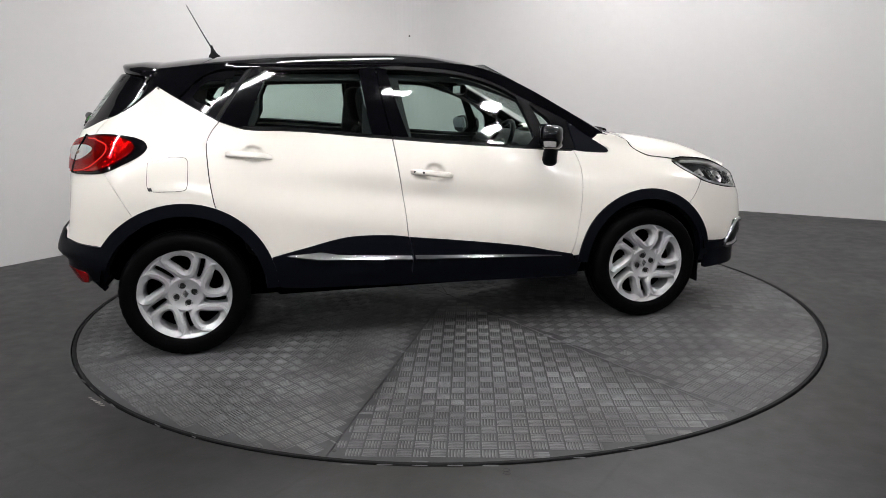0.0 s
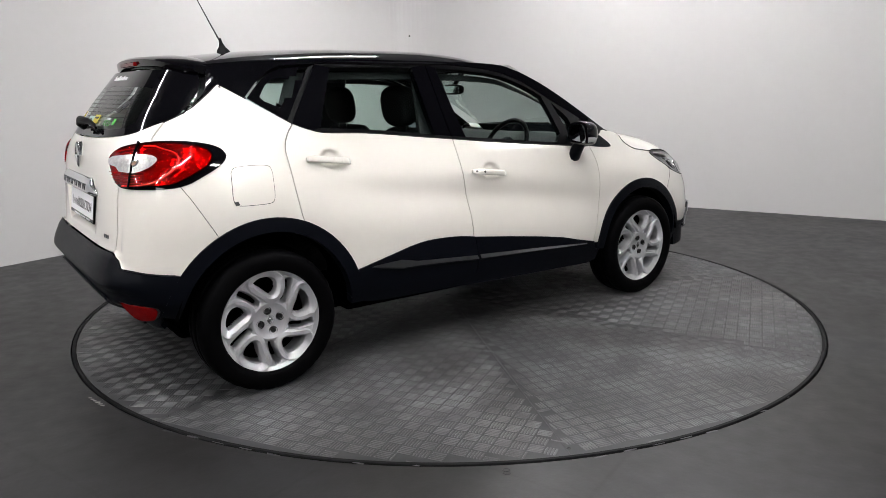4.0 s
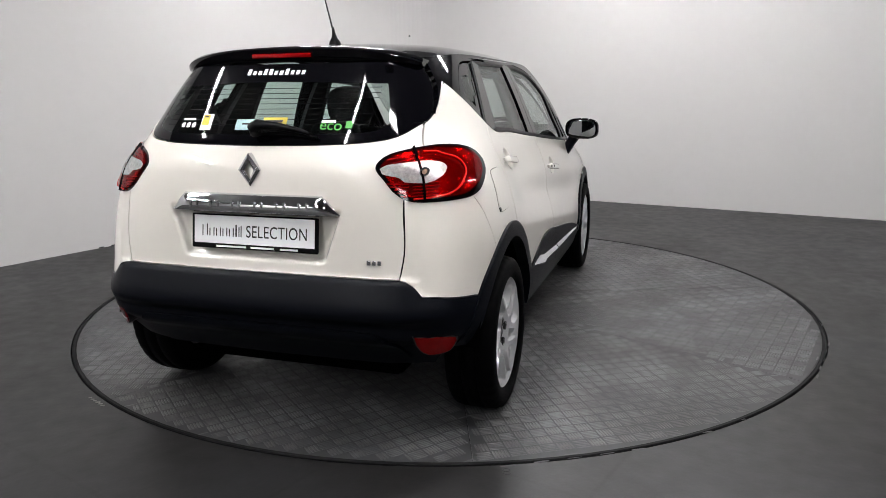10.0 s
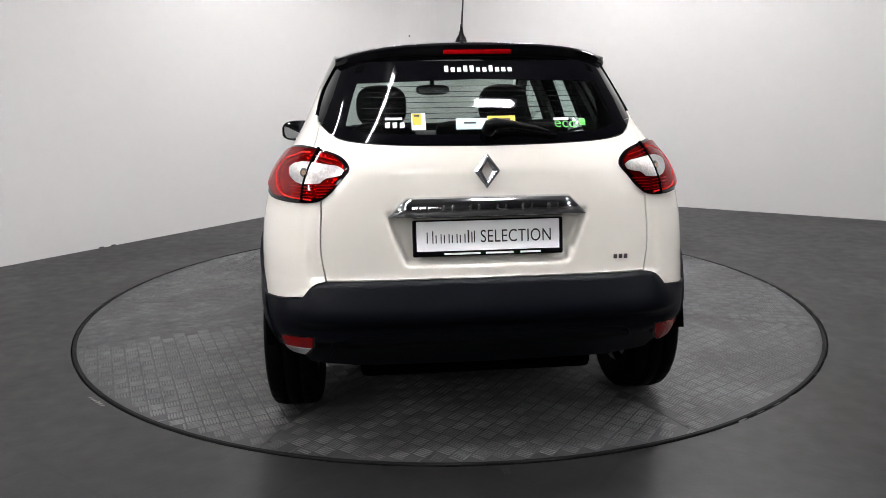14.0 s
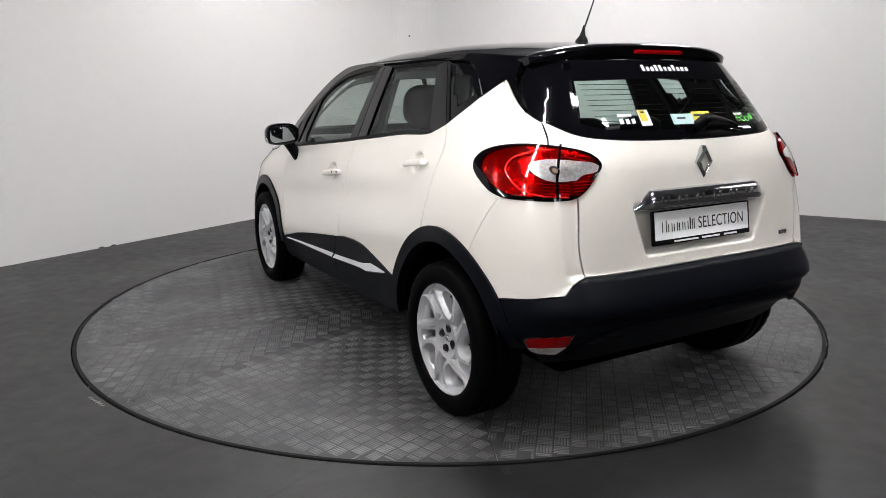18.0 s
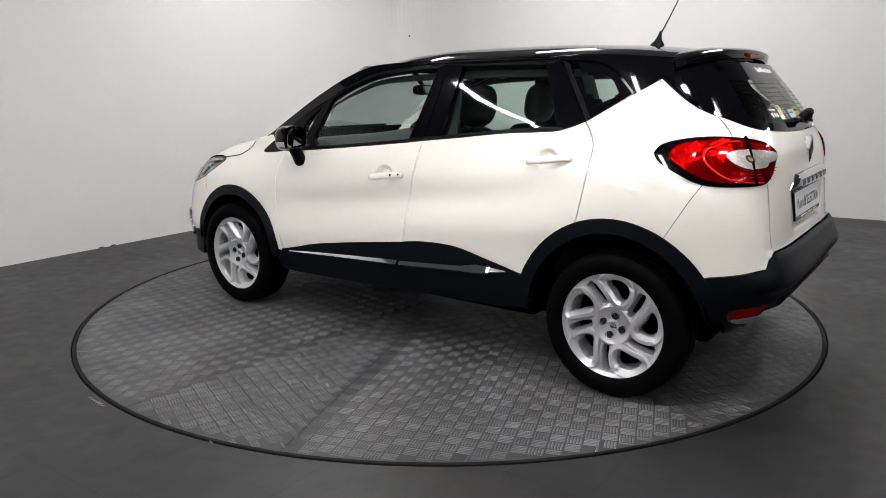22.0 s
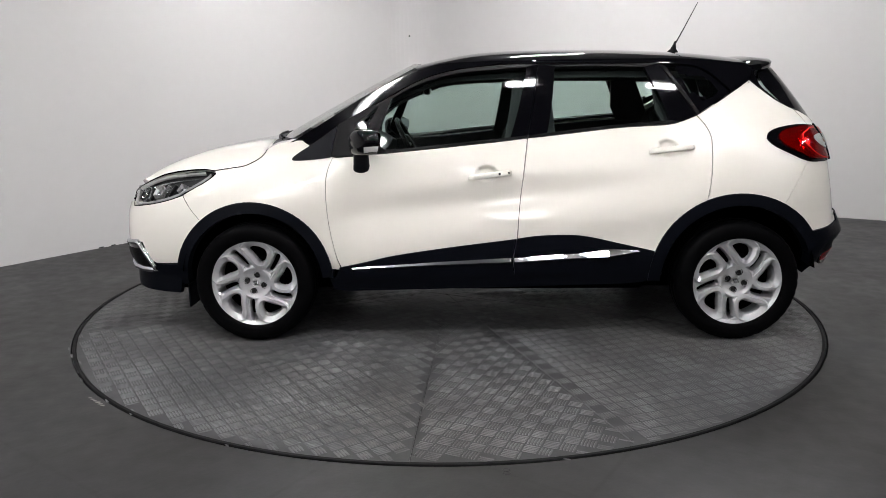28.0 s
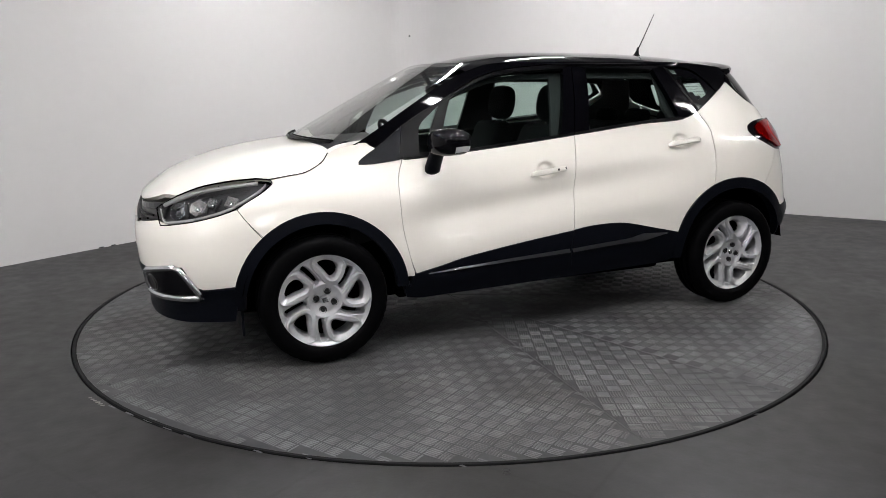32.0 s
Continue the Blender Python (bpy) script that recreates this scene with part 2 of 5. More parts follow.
def clip_cell(poly, axis, value, keep_low):
    out = []
    for i, p in enumerate(poly):
        q = poly[i - 1]
        pin, qin = ((p[axis] <= value) == keep_low) or p[axis] == value, ((q[axis] <= value) == keep_low) or q[axis] == value
        if pin != qin:
            t = (value - q[axis]) / (p[axis] - q[axis])
            r = [q[0] + (p[0] - q[0]) * t, q[1] + (p[1] - q[1]) * t]
            r[axis] = value
            out.append(tuple(r))
        if pin:
            out.append(p)
    return out


def panel(name, outline, mat, parent=None, label="", off=0.0, thick=0.014, du=2.5, dv=0.035, form=skin, mirror=False, out=None, lip=0.0015):
    """A sheet cut to an outline on a surface, with a turned-in edge of real depth.
    out: the side that its normals face; lip: how far its edge dips, for a soft rim."""
    us, vs = [p[0] for p in outline], [p[1] for p in outline]
    cells = []
    nu0, nu1 = math.floor(min(us) / du), math.ceil(max(us) / du)
    for i in range(nu0, nu1):
        col = clip_cell(clip_cell([tuple(p) for p in outline], 0, i * du, False), 0, (i + 1) * du, True)
        if len(col) < 3:
            continue
        for j in range(math.floor(min(p[1] for p in col) / dv), math.ceil(max(p[1] for p in col) / dv)):
            c = clip_cell(clip_cell(col, 1, j * dv, False), 1, (j + 1) * dv, True)
            if len(c) >= 3:
                cells.append(c)
    index, uv, faces = {}, [], []
    for c in cells:
        f = []
        for p in c:
            k = (round(p[0] / du * 4000), round(p[1] / dv * 4000))
            if k not in index:
                index[k] = len(uv)
                uv.append(p)
            if not f or f[-1] != index[k]:
                f.append(index[k])
        if len(f) > 1 and f[0] == f[-1]:
            f.pop()
        if len(set(f)) == len(f) and len(f) >= 3:
            faces.append(f)
    u, v = np.array([p[0] for p in uv]), np.array([p[1] for p in uv])
    place = form(u, v)
    eu, ev = du * 0.02, dv * 0.02
    nrm = np.cross(form(u + eu, v) - form(u - eu, v), form(u, v + ev) - form(u, v - ev))
    nrm /= np.linalg.norm(nrm, axis=1)[:, None] + 1e-12
    facing = np.array(out) if out is not None else np.array((place[:, 0].mean() * 0.35, place[:, 1].mean(), 0.05))
    if (nrm @ facing).mean() < 0:
        nrm = -nrm
    count = {}
    for f in faces:
        for a, b in zip(f, f[1:] + f[:1]):
            count[(a, b)] = count.get((a, b), 0) + 1
    rim = [(a, b) for (a, b) in count if (b, a) not in count]
    top = place + nrm * off
    low = place + nrm * (off - thick)
    # orientation of faces against the normals
    f0 = max(faces, key=lambda f: len(f))
    flips = []
    for f in faces:
        p0, p1, p2 = (top[f[0]], top[f[1]], top[f[2]])
        flips.append(np.dot(np.cross(p1 - p0, p2 - p0), nrm[f[0]]))
    turned = sum(1 for q in flips if q < 0) > len(flips) / 2
    if mirror:
        top, low, nrm = top * [1, -1, 1], low * [1, -1, 1], nrm * [1, -1, 1]
        turned = not turned
    verts, loops_n, polys = list(map(tuple, top)), [], []
    for f in faces:
        g = f[::-1] if turned else f
        polys.append(g)
        loops_n += [tuple(nrm[k]) for k in g]
    ring = {}
    for a, b in rim:
        for k in (a, b):
            if k not in ring:
                ring[k] = len(verts)
                verts.append(tuple(top[k]))
                verts.append(tuple(low[k]))
        g = [ring[b], ring[a], ring[a] + 1, ring[b] + 1]
        e = np.cross(np.array(verts[g[1]]) - verts[g[0]], np.array(verts[g[2]]) - verts[g[0]])
        e = e / (np.linalg.norm(e) + 1e-12)
        if turned:
            g, e = g[::-1], -e
        polys.append(g)
        loops_n += [tuple(e)] * 4
    me = bpy.data.meshes.new(name)
    me.from_pydata(verts, [], polys)
    me.polygons.foreach_set("use_smooth", [True] * len(polys))
    me.normals_split_custom_set(loops_n)
    return part(name, me, mat, parent, label)


def both(name, outline, mat, parent=None, label="", **kw):
    """The same panel on the left and the right."""
    return panel(name, outline, mat, parent, label, **kw), panel(name, outline, mat, parent, label, mirror=True, **kw)


# ---------------------------------------------------------------- the room
def corner_of(p, a, q, b):
    d, e = Vector((math.cos(a), math.sin(a))), Vector((math.cos(b), math.sin(b)))
    k = ((q - p).x * e.y - (q - p).y * e.x) / (d.x * e.y - d.y * e.x)
    return p + d * k


LEFT_P, LEFT_A = Vector((-3.613, 0.932)), math.atan2(1.755, 1.211)
RIGHT_P, RIGHT_A = Vector((2.276, 3.87)), math.atan2(-1.299, 2.224)
CORNER = corner_of(LEFT_P, LEFT_A, RIGHT_P, RIGHT_A)
HEIGHT = 3.6
WALL = material("white_wall_paint", (0.55, 0.545, 0.545), 0.7, vary=0.015, scale=1.2, bump=0.1, bump_scale=90)
FLOOR = material("grey_floor_paint", (0.0122, 0.0122, 0.0132), 0.45, vary=0.16, scale=1.1, bump=0.12, bump_scale=40, rough_vary=0.1, ior=1.44)


def floor_joints(m):
    """Faint square joints under the floor paint, with darker drifts of dirt."""
    nt = m.node_tree
    b = nt.nodes["Principled BSDF"]
    old = b.inputs["Base Color"].links[0].from_socket
    tc, mp, br, mix, ns, rp = (nt.nodes.new("ShaderNode" + k) for k in ("TexCoord", "Mapping", "TexBrick", "Mix", "TexNoise", "ValToRGB"))
    mp.inputs["Rotation"].default_value = (0, 0, -LEFT_A)
    nt.links.new(tc.outputs["Object"], mp.inputs["Vector"])
    nt.links.new(mp.outputs[0], br.inputs["Vector"])
    br.offset = 0.0
    for k, v in (("Color1", (1, 1, 1, 1)), ("Color2", (0.94, 0.94, 0.94, 1)), ("Mortar", (0.58, 0.57, 0.56, 1))):
        br.inputs[k].default_value = v
    for k, v in (("Scale", 1.0), ("Mortar Size", 0.016), ("Mortar Smooth", 1.0), ("Brick Width", 0.9), ("Row Height", 0.9)):
        br.inputs[k].default_value = v
    ns.inputs["Scale"].default_value, ns.inputs["Detail"].default_value = 0.8, 8
    nt.links.new(mp.outputs[0], ns.inputs["Vector"])
    rp.color_ramp.elements[0].position, rp.color_ramp.elements[0].color = 0.40, (0.68, 0.65, 0.60, 1)
    rp.color_ramp.elements[1].position, rp.color_ramp.elements[1].color = 0.60, (1.08, 1.08, 1.08, 1)
    nt.links.new(ns.outputs["Fac"], rp.inputs[0])
    mix2 = nt.nodes.new("ShaderNodeMix")
    for q in (mix, mix2):
        q.data_type, q.blend_type = "RGBA", "MULTIPLY"
        q.inputs[0].default_value = 1
    nt.links.new(old, mix.inputs[6])
    nt.links.new(br.outputs["Color"], mix.inputs[7])
    nt.links.new(mix.outputs[2], mix2.inputs[6])
    nt.links.new(rp.outputs[0], mix2.inputs[7])
    nt.links.new(mix2.outputs[2], b.inputs["Base Color"])


floor_joints(FLOOR)
# unseen ceiling, kept dark to cut fill light and roof reflections
CEIL = material("ceiling_paint", (0.16, 0.16, 0.165), 0.8, vary=0.02)
# walls out of view: grey chosen for bounce light and chrome reflections
UNSEEN_WALL = material("unseen_wall_paint", (0.5, 0.495, 0.495), 0.7, vary=0.05, scale=1.2)


def prism(name, pts, z0, z1, mat, kind="structure", label="", category=""):
    bm = bmesh.new()
    lo, hi = [bm.verts.new((*p, z0)) for p in pts], [bm.verts.new((*p, z1)) for p in pts]
    bm.faces.new(lo[::-1])
    bm.faces.new(hi)
    for i in range(len(pts)):
        bm.faces.new((lo[i - 1], lo[i], hi[i], hi[i - 1]))
    bmesh.ops.recalc_face_normals(bm, faces=bm.faces)
    ob = part(name, bm, mat)
    return tagged(ob, label, category, kind=kind)


def room():
    d = Vector((math.cos(LEFT_A), math.sin(LEFT_A)))
    e = Vector((math.cos(RIGHT_A), math.sin(RIGHT_A)))
    # the two visible walls meet in a rounded corner
    R = 0.5
    arc = []
    p0, p1 = CORNER - d * R, CORNER + e * R
    for k in range(13):
        t = k / 12
        arc.append(p0 * (1 - t) ** 2 + CORNER * 2 * t * (1 - t) + p1 * t * t)
    far_l, far_r = CORNER - d * 27.0, CORNER + e * 25.0
    inner = [far_l] + arc + [far_r]
    nl, nr = Vector((-d.y, d.x)) * 0.2, Vector((-e.y, e.x)) * 0.2
    split = len(inner) // 2
    prism("wall_left", inner[:split + 1] + [CORNER + nl + nr] + [far_l + nl], -0.1, HEIGHT, WALL, label="white painted smooth wall behind the turntable", category="wall")
    prism("wall_right", inner[split:] + [far_r + nr, CORNER + nl + nr], -0.1, HEIGHT, WALL, label="white painted smooth wall meeting the floor", category="wall")
    back = far_l + (far_r - CORNER)
    nb = -(nl + nr)
    # two unseen walls, added to close the room
    prism("wall_back", [far_l, back, back - nl * 1, far_l - nr * 1][::-1], -0.1, HEIGHT, UNSEEN_WALL, label="plain unseen wall added to close the room", category="wall")
    prism("wall_front", [far_r, far_r - nl * -1, back + e * 0.2, back], -0.1, HEIGHT, UNSEEN_WALL, label="plain unseen wall added to close the room", category="wall")
    pts = [far_l - nr * 2 + nl * 2, CORNER + nl * 2 + nr * 2, far_r + nr * 2 - nl * 2, back - nl * 2 - nr * 2]
    prism("ceiling", pts, HEIGHT, HEIGHT + 0.2, CEIL, label="unseen dark grey ceiling", category="ceiling")
    # floor with the round well of the turntable
    bm = bmesh.new()
    N = 128
    ring = [bm.verts.new((2.279 * math.cos(2 * math.pi * k / N), 2.279 * math.sin(2 * math.pi * k / N), 0)) for k in range(N)]
    low = [bm.verts.new((v.co.x, v.co.y, -0.12)) for v in ring]
    outer = [bm.verts.new((45 * math.cos(2 * math.pi * k / N), 45 * math.sin(2 * math.pi * k / N), 0)) for k in range(N)]
    for k in range(N):
        j = (k + 1) % N
        bm.faces.new((ring[k], outer[k], outer[j], ring[j]))
        bm.faces.new((low[k], ring[k], ring[j], low[j]))
    bm.faces.new(low)
    tagged(part("floor", bm, FLOOR), "grey painted concrete floor with scuffs round a turntable pit", "floor", kind="structure")


room()


def ceiling_lights():
    tube_glow = material("light_tube_glow", (0.99, 0.968, 0.965), 0.5, emit=TUBE)
    panel_glow = material("light_panel_glow", (0.99, 0.968, 0.965), 0.5, emit=PANEL)
    case = material("light_panel_frame", (0.8, 0.8, 0.8), 0.4)
    for x, y in TUBES:
        lamp = thing("ceiling_light", "long white fluorescent tube light on the unseen ceiling, inferred or added as fill", "ceiling light", "ceiling tube lights")
        part("body", box(bmesh.new(), -0.93, 0.93, -0.05, 0.05, -0.05, 0.0, 0.006), case, lamp)
        part("diffuser", box(bmesh.new(), -0.90, 0.90, -0.035, 0.035, -0.075, -0.051, 0.008), tube_glow, lamp, "glowing white diffuser")
        for sx in (-1, 1):
            part("end_cap", box(bmesh.new(), sx * 0.917 - 0.013, sx * 0.917 + 0.013, -0.038, 0.038, -0.078, -0.051, 0.004), case, lamp)
        lamp.matrix_basis = pose(x, y, HEIGHT - 0.002, 0, 0, math.degrees(LEFT_A))
    for x, y in PANELS:
        lamp = thing("ceiling_panel", "small oblong white floodlight on the unseen ceiling, inferred or added as fill", "ceiling light", "oblong ceiling lights")
        part("frame", box(bmesh.new(), -0.17, 0.17, -0.10, 0.10, -0.05, 0.0, 0.006), case, lamp)
        part("diffuser", box(bmesh.new(), -0.14, 0.14, -0.075, 0.075, -0.062, -0.051, 0.003), panel_glow, lamp, "glowing white diffuser")
        lamp.matrix_basis = pose(x, y, HEIGHT - 0.002, 0, 0, 0)
    hall_glow = material("hall_panel_glow", (0.99, 0.968, 0.965), 0.5, emit=HALL)
    for x, y, w, d, turn in HALL_PANELS:
        lamp = thing("ceiling_panel", "broad white light panel on the hall ceiling", "ceiling light", "broad hall lights")
        part("frame", box(bmesh.new(), -w / 2 - 0.05, w / 2 + 0.05, -d / 2 - 0.05, d / 2 + 0.05, -0.05, 0.0, 0.006), case, lamp)
        part("diffuser", box(bmesh.new(), -w / 2, w / 2, -d / 2, d / 2, -0.062, -0.051, 0.003), hall_glow, lamp, "glowing white diffuser")
        lamp.matrix_basis = pose(x, y, HEIGHT - 0.002, 0, 0, turn)


TUBE, PANEL, HALL = 145.0, 330.0, 12.0
# tubes at (-2.6, -5.2), (5.6, -0.8) and y > 0 are added fill
TUBES = [(-1.05, -3.0), (-3.2, -2.0), (-2.6, -5.2), (-5.5, -4.5), (4.6, -5.8), (-0.9, 2.0), (1.1, 2.9), (2.6, 1.6), (5.6, -0.8)]
# first two placed from reflections; the third is added to brighten the table
PANELS = [(0.65, -2.65), (1.95, -2.75), (0.4, -1.25)]
HALL_PANELS = [(-11.5, -12.5, 2.4, 2.0, 133.0), (11.5, -12.5, 2.4, 2.0, 47.0), (-3.8, -8.45, 3.1, 1.05, 64.0), (0.65, -9.3, 3.0, 0.95, 98.0)]
ceiling_lights()


# ---------------------------------------------------------------- the turntable
PLATE = material("worn_tread_plate", (0.034, 0.035, 0.0375), 0.42, vary=0.2, scale=1.6, rough_vary=0.10, spec=0.5, ior=1.33)
RIM = material("turntable_rim", (0.004, 0.004, 0.0045), 0.6, vary=0.2, ior=1.2)
BOLT = material("dull_bolt_steel", (0.03, 0.03, 0.031), 0.5, metal=0.5, vary=0.2)


def turntable():
    table = thing("turntable", "round steel turntable clad in worn grey tread plate", "turntable")
    bm = bmesh.new()
    lathe(bm, [(0.0, -0.10), (2.255, -0.10), (2.255, -0.006), (2.24, -0.006), (0.0, -0.006)], 128)
    part("drum", bm, RIM, table, "dark steel drum edge")
    bm = bmesh.new()
    lathe(bm, [(2.2515, -0.02), (2.270, -0.02), (2.270, 0.0015), (2.267, 0.004), (2.2545, 0.004), (2.2515, 0.002)], 128)
    part("rim", bm, RIM, table, "black rubber edge band")
    # wedge-shaped sheets round the axle, with open joints between them; each sheet has its own run of the tread
    R, gap = 2.249, 0.0014
    sheets = [(20.0, 87.5, 34.5), (87.5, 110.0, 68.0), (110.0, 155.0, 20.0), (155.0, 200.0, 50.0), (200.0, 245.0, 30.5), (245.0, 290.0, 75.0), (290.0, 335.0, 30.0), (335.0, 380.0, 65.0)]
    verts, faces = [], []
    pitch = 0.065
    n = int(2.4 / pitch)
    for a0, a1, run in sheets:
        a0, a1 = radians(a0), radians(a1)
        mid = (a0 + a1) / 2
        tip = gap / math.sin((a1 - a0) / 2)
        centre = Vector((tip * math.cos(mid), tip * math.sin(mid)))
        shrink = gap / R
        ring = [centre] + [Vector((R * math.cos(a), R * math.sin(a))) for a in np.linspace(a0 + shrink, a1 - shrink, 25)]
        bm = bmesh.new()
        top = [bm.verts.new((*p, 0.0)) for p in ring]
        low = [bm.verts.new((*p, -0.006)) for p in ring]
        bm.faces.new(top)
        for q in range(len(ring)):
            bm.faces.new((low[q - 1], low[q], top[q], top[q - 1]))
        bmesh.ops.recalc_face_normals(bm, faces=bm.faces)
        part("plate", bm, PLATE, table)
        # raised tread: groups of five short bars, turned by ninety degrees from group to group
        turn = radians(run)
        c, sn = math.cos(turn), math.sin(turn)
        n0, n1 = Vector((-math.sin(a0), math.cos(a0))), Vector((math.sin(a1), -math.cos(a1)))
        for i in range(-n, n + 1):
            for j in range(-n, n + 1):
                u, v = (i + 0.5) * pitch, (j + 0.5) * pitch
                p = Vector((u * c - v * sn, u * sn + v * c))
                if p.length > 2.30 or p.length < 0.15 or p.dot(n0) < -0.03 or p.dot(n1) < -0.03:
                    continue
                for g in range(5):
                    o = (g - 2) * 0.0122
                    L, b, h = 0.0292, 0.0036, 0.0016
                    pts = [(-L, -b), (0, -b * 1.5), (L, -b), (L, b), (0, b * 1.5), (-L, b)]
                    ends = [(o, L), (o, -L)] if (i + j) % 2 else [(L, o), (-L, o)]
                    ends = [p + Vector((px * c - py * sn, px * sn + py * c)) for px, py in ends]
                    if any(q.length > 2.244 or q.dot(n0) < 0.006 or q.dot(n1) < 0.006 for q in ends):
                        continue
                    base = len(verts)
                    for w, z in ((1.0, 0.0002), (0.62, h)):
                        for px, py in pts:
                            px, py = px * (w * 0.2 + 0.8), py * w + o
                            if (i + j) % 2:
                                px, py = -py, px
                            verts.append((p.x + px * c - py * sn, p.y + px * sn + py * c, z))
                    faces.append(tuple(base + 6 + q for q in range(6)))
                    for q in range(6):
                        faces.append((base + q, base + (q + 1) % 6, base + 6 + (q + 1) % 6, base + 6 + q))
        for r in (1.30, 2.195):
            bx, by = (r * math.cos(a0 + 0.012 / r), r * math.sin(a0 + 0.012 / r))
            bm = lathe(bmesh.new(), [(0.0005, 0.0004), (0.0035, 0.0004), (0.004, 0.0016), (0.0085, 0.0016), (0.0095, 0.0003)], 14)
            bolt = part("bolt", bm, BOLT, table, "dark countersunk bolt")
            bolt.matrix_local = pose(bx, by, 0.0)
    me = bpy.data.meshes.new("tread")
    me.from_pydata(verts, [], faces)
    tagged(part("tread", me, TREAD, table, "raised five-bar tread marks"), kind="stuff")
    return table


TREAD = material("rubbed_glinting_tread_bars", (0.080, 0.082, 0.086), 0.47, metal=0.15, vary=0.2, scale=1.3, rough_vary=0.08, spec=0.5)


def worn(m, scale, low, high, tint):
    """Bright patches (rubbing, on the tread also painted glints) and drifts of brownish dirt over a base colour."""
    nt = m.node_tree
    b = nt.nodes["Principled BSDF"]
    old = b.inputs["Base Color"].links[0].from_socket
    tc = nt.nodes.new("ShaderNodeTexCoord")
    for sc, lo, hi, c0, c1 in ((scale, 0.44, 0.62, (low,) * 3, (high,) * 3), (scale * 0.35, 0.42, 0.66, (1, 1, 1), tint)):
        ns, rp, mx = (nt.nodes.new("ShaderNode" + k) for k in ("TexNoise", "ValToRGB", "Mix"))
        ns.inputs["Scale"].default_value, ns.inputs["Detail"].default_value, ns.inputs["Roughness"].default_value = sc, 9, 0.68
        nt.links.new(tc.outputs["Object"], ns.inputs["Vector"])
        rp.color_ramp.elements[0].position, rp.color_ramp.elements[0].color = lo, (*c0, 1)
        rp.color_ramp.elements[1].position, rp.color_ramp.elements[1].color = hi, (*c1, 1)
        mx.data_type, mx.blend_type = "RGBA", "MULTIPLY"
        mx.inputs[0].default_value = 1
        nt.links.new(ns.outputs["Fac"], rp.inputs[0])
        nt.links.new(old, mx.inputs[6])
        nt.links.new(rp.outputs[0], mx.inputs[7])
        old = mx.outputs[2]
    nt.links.new(old, b.inputs["Base Color"])


# tread patches carry both rubbed metal and lamp glints in the colour
worn(TREAD, 2.4, 0.62, 1.45, (0.95, 0.90, 0.84))
worn(PLATE, 2.2, 0.86, 1.16, (0.97, 0.93, 0.88))
table = turntable()

# ---------------------------------------------------------------- the car
car = thing("car", "cream compact crossover car with black roof, parked on the turntable", "car")


def circle(cx, cz, r, a0, a1, n=14):
    return [(cx + r * math.cos(radians(a0 + (a1 - a0) * k / n)), cz + r * math.sin(radians(a0 + (a1 - a0) * k / n))) for k in range(n + 1)]


FW, RW = (1.303, 0.335), (-1.292, 0.337)     # arch centres


def on(a, z, off=0.0):
    """Place and normal on the body, lifted by off."""
    q = skin([a, a + 0.2, a], [z, z, z + 0.004])
    n = Vector(np.cross(q[1] - q[0], q[2] - q[0])).normalized()
    p = Vector(q[0])
    if n.dot(Vector((p.x * 0.3, p.y, 0))) < 0:
        n = -n
    return p + n * off, n


def mirrored(bm, right):
    if right:
        bmesh.ops.scale(bm, vec=(1, -1, 1), verts=bm.verts)
        bmesh.ops.reverse_faces(bm, faces=bm.faces)
    return bm


def loft(bm, rows, cap=True):
    """Closed rings of points joined into a skin."""
    rings = [[bm.verts.new(p) for p in r] for r in rows]
    n = len(rings[0])
    for a, b in zip(rings, rings[1:]):
        for k in range(n):
            bm.faces.new((a[k], a[(k + 1) % n], b[(k + 1) % n], b[k]))
    if cap:
        bm.faces.new(rings[0][::-1])
        bm.faces.new(rings[-1])
    bmesh.ops.recalc_face_normals(bm, faces=bm.faces)
    return bm


def mirrored_point(p, s):
    return (p[0], p[1] * s, p[2])


def door_handle(door, right, cx, cz, lock):
    """A body-coloured straight grip bar over its round finger dish."""
    ends = []
    for x, z in ((cx + 0.118, cz - 0.0125), (cx - 0.114, cz + 0.0125)):
        a = float(turn_of([x], [z], -80, 80, 0, False)[0])
        ends.append(on(a, z))
    (p0, n0), (p1, n1) = ends
    rows, pts = [], []
    for k in range(25):
        t = k / 24
        n = (n0 * (1 - t) + n1 * t).normalized()
        rise = min(1.0, math.sin(math.pi * min(max(t, 0.012), 0.988)) * 3.2)
        c = p0 * (1 - t) + p1 * t + n * (0.003 + 0.016 * rise)
        w, d = 0.0075 + 0.0085 * rise ** 0.6, 0.004 + 0.005 * rise
        up, pts = Vector((0, 0, 1)), pts + [c + n * d]
        up = (up - n * up.dot(n)).normalized()
        rows.append([c + up * (w * math.copysign(abs(math.sin(f)) ** 0.7, math.sin(f))) + n * (d * math.copysign(abs(math.cos(f)) ** 0.7, math.cos(f))) for f in [2 * math.pi * q / 14 for q in range(14)]])
    bm = mirrored(loft(bmesh.new(), rows), right)
    h = smooth(part("door_handle", bm, CREAM, door, "cream grip handle"), 60)
    if lock:
        for k, r in ((17, 0.0065), (22, 0.0055)):
            q = pts[k]
            bm = cyl(bmesh.new(), (q.x, q.y - 0.004, q.z), (q.x, q.y + 0.0012, q.z), r, seg=14)
            part("lock", mirrored(bm, right), INK, door, "black lock barrel")


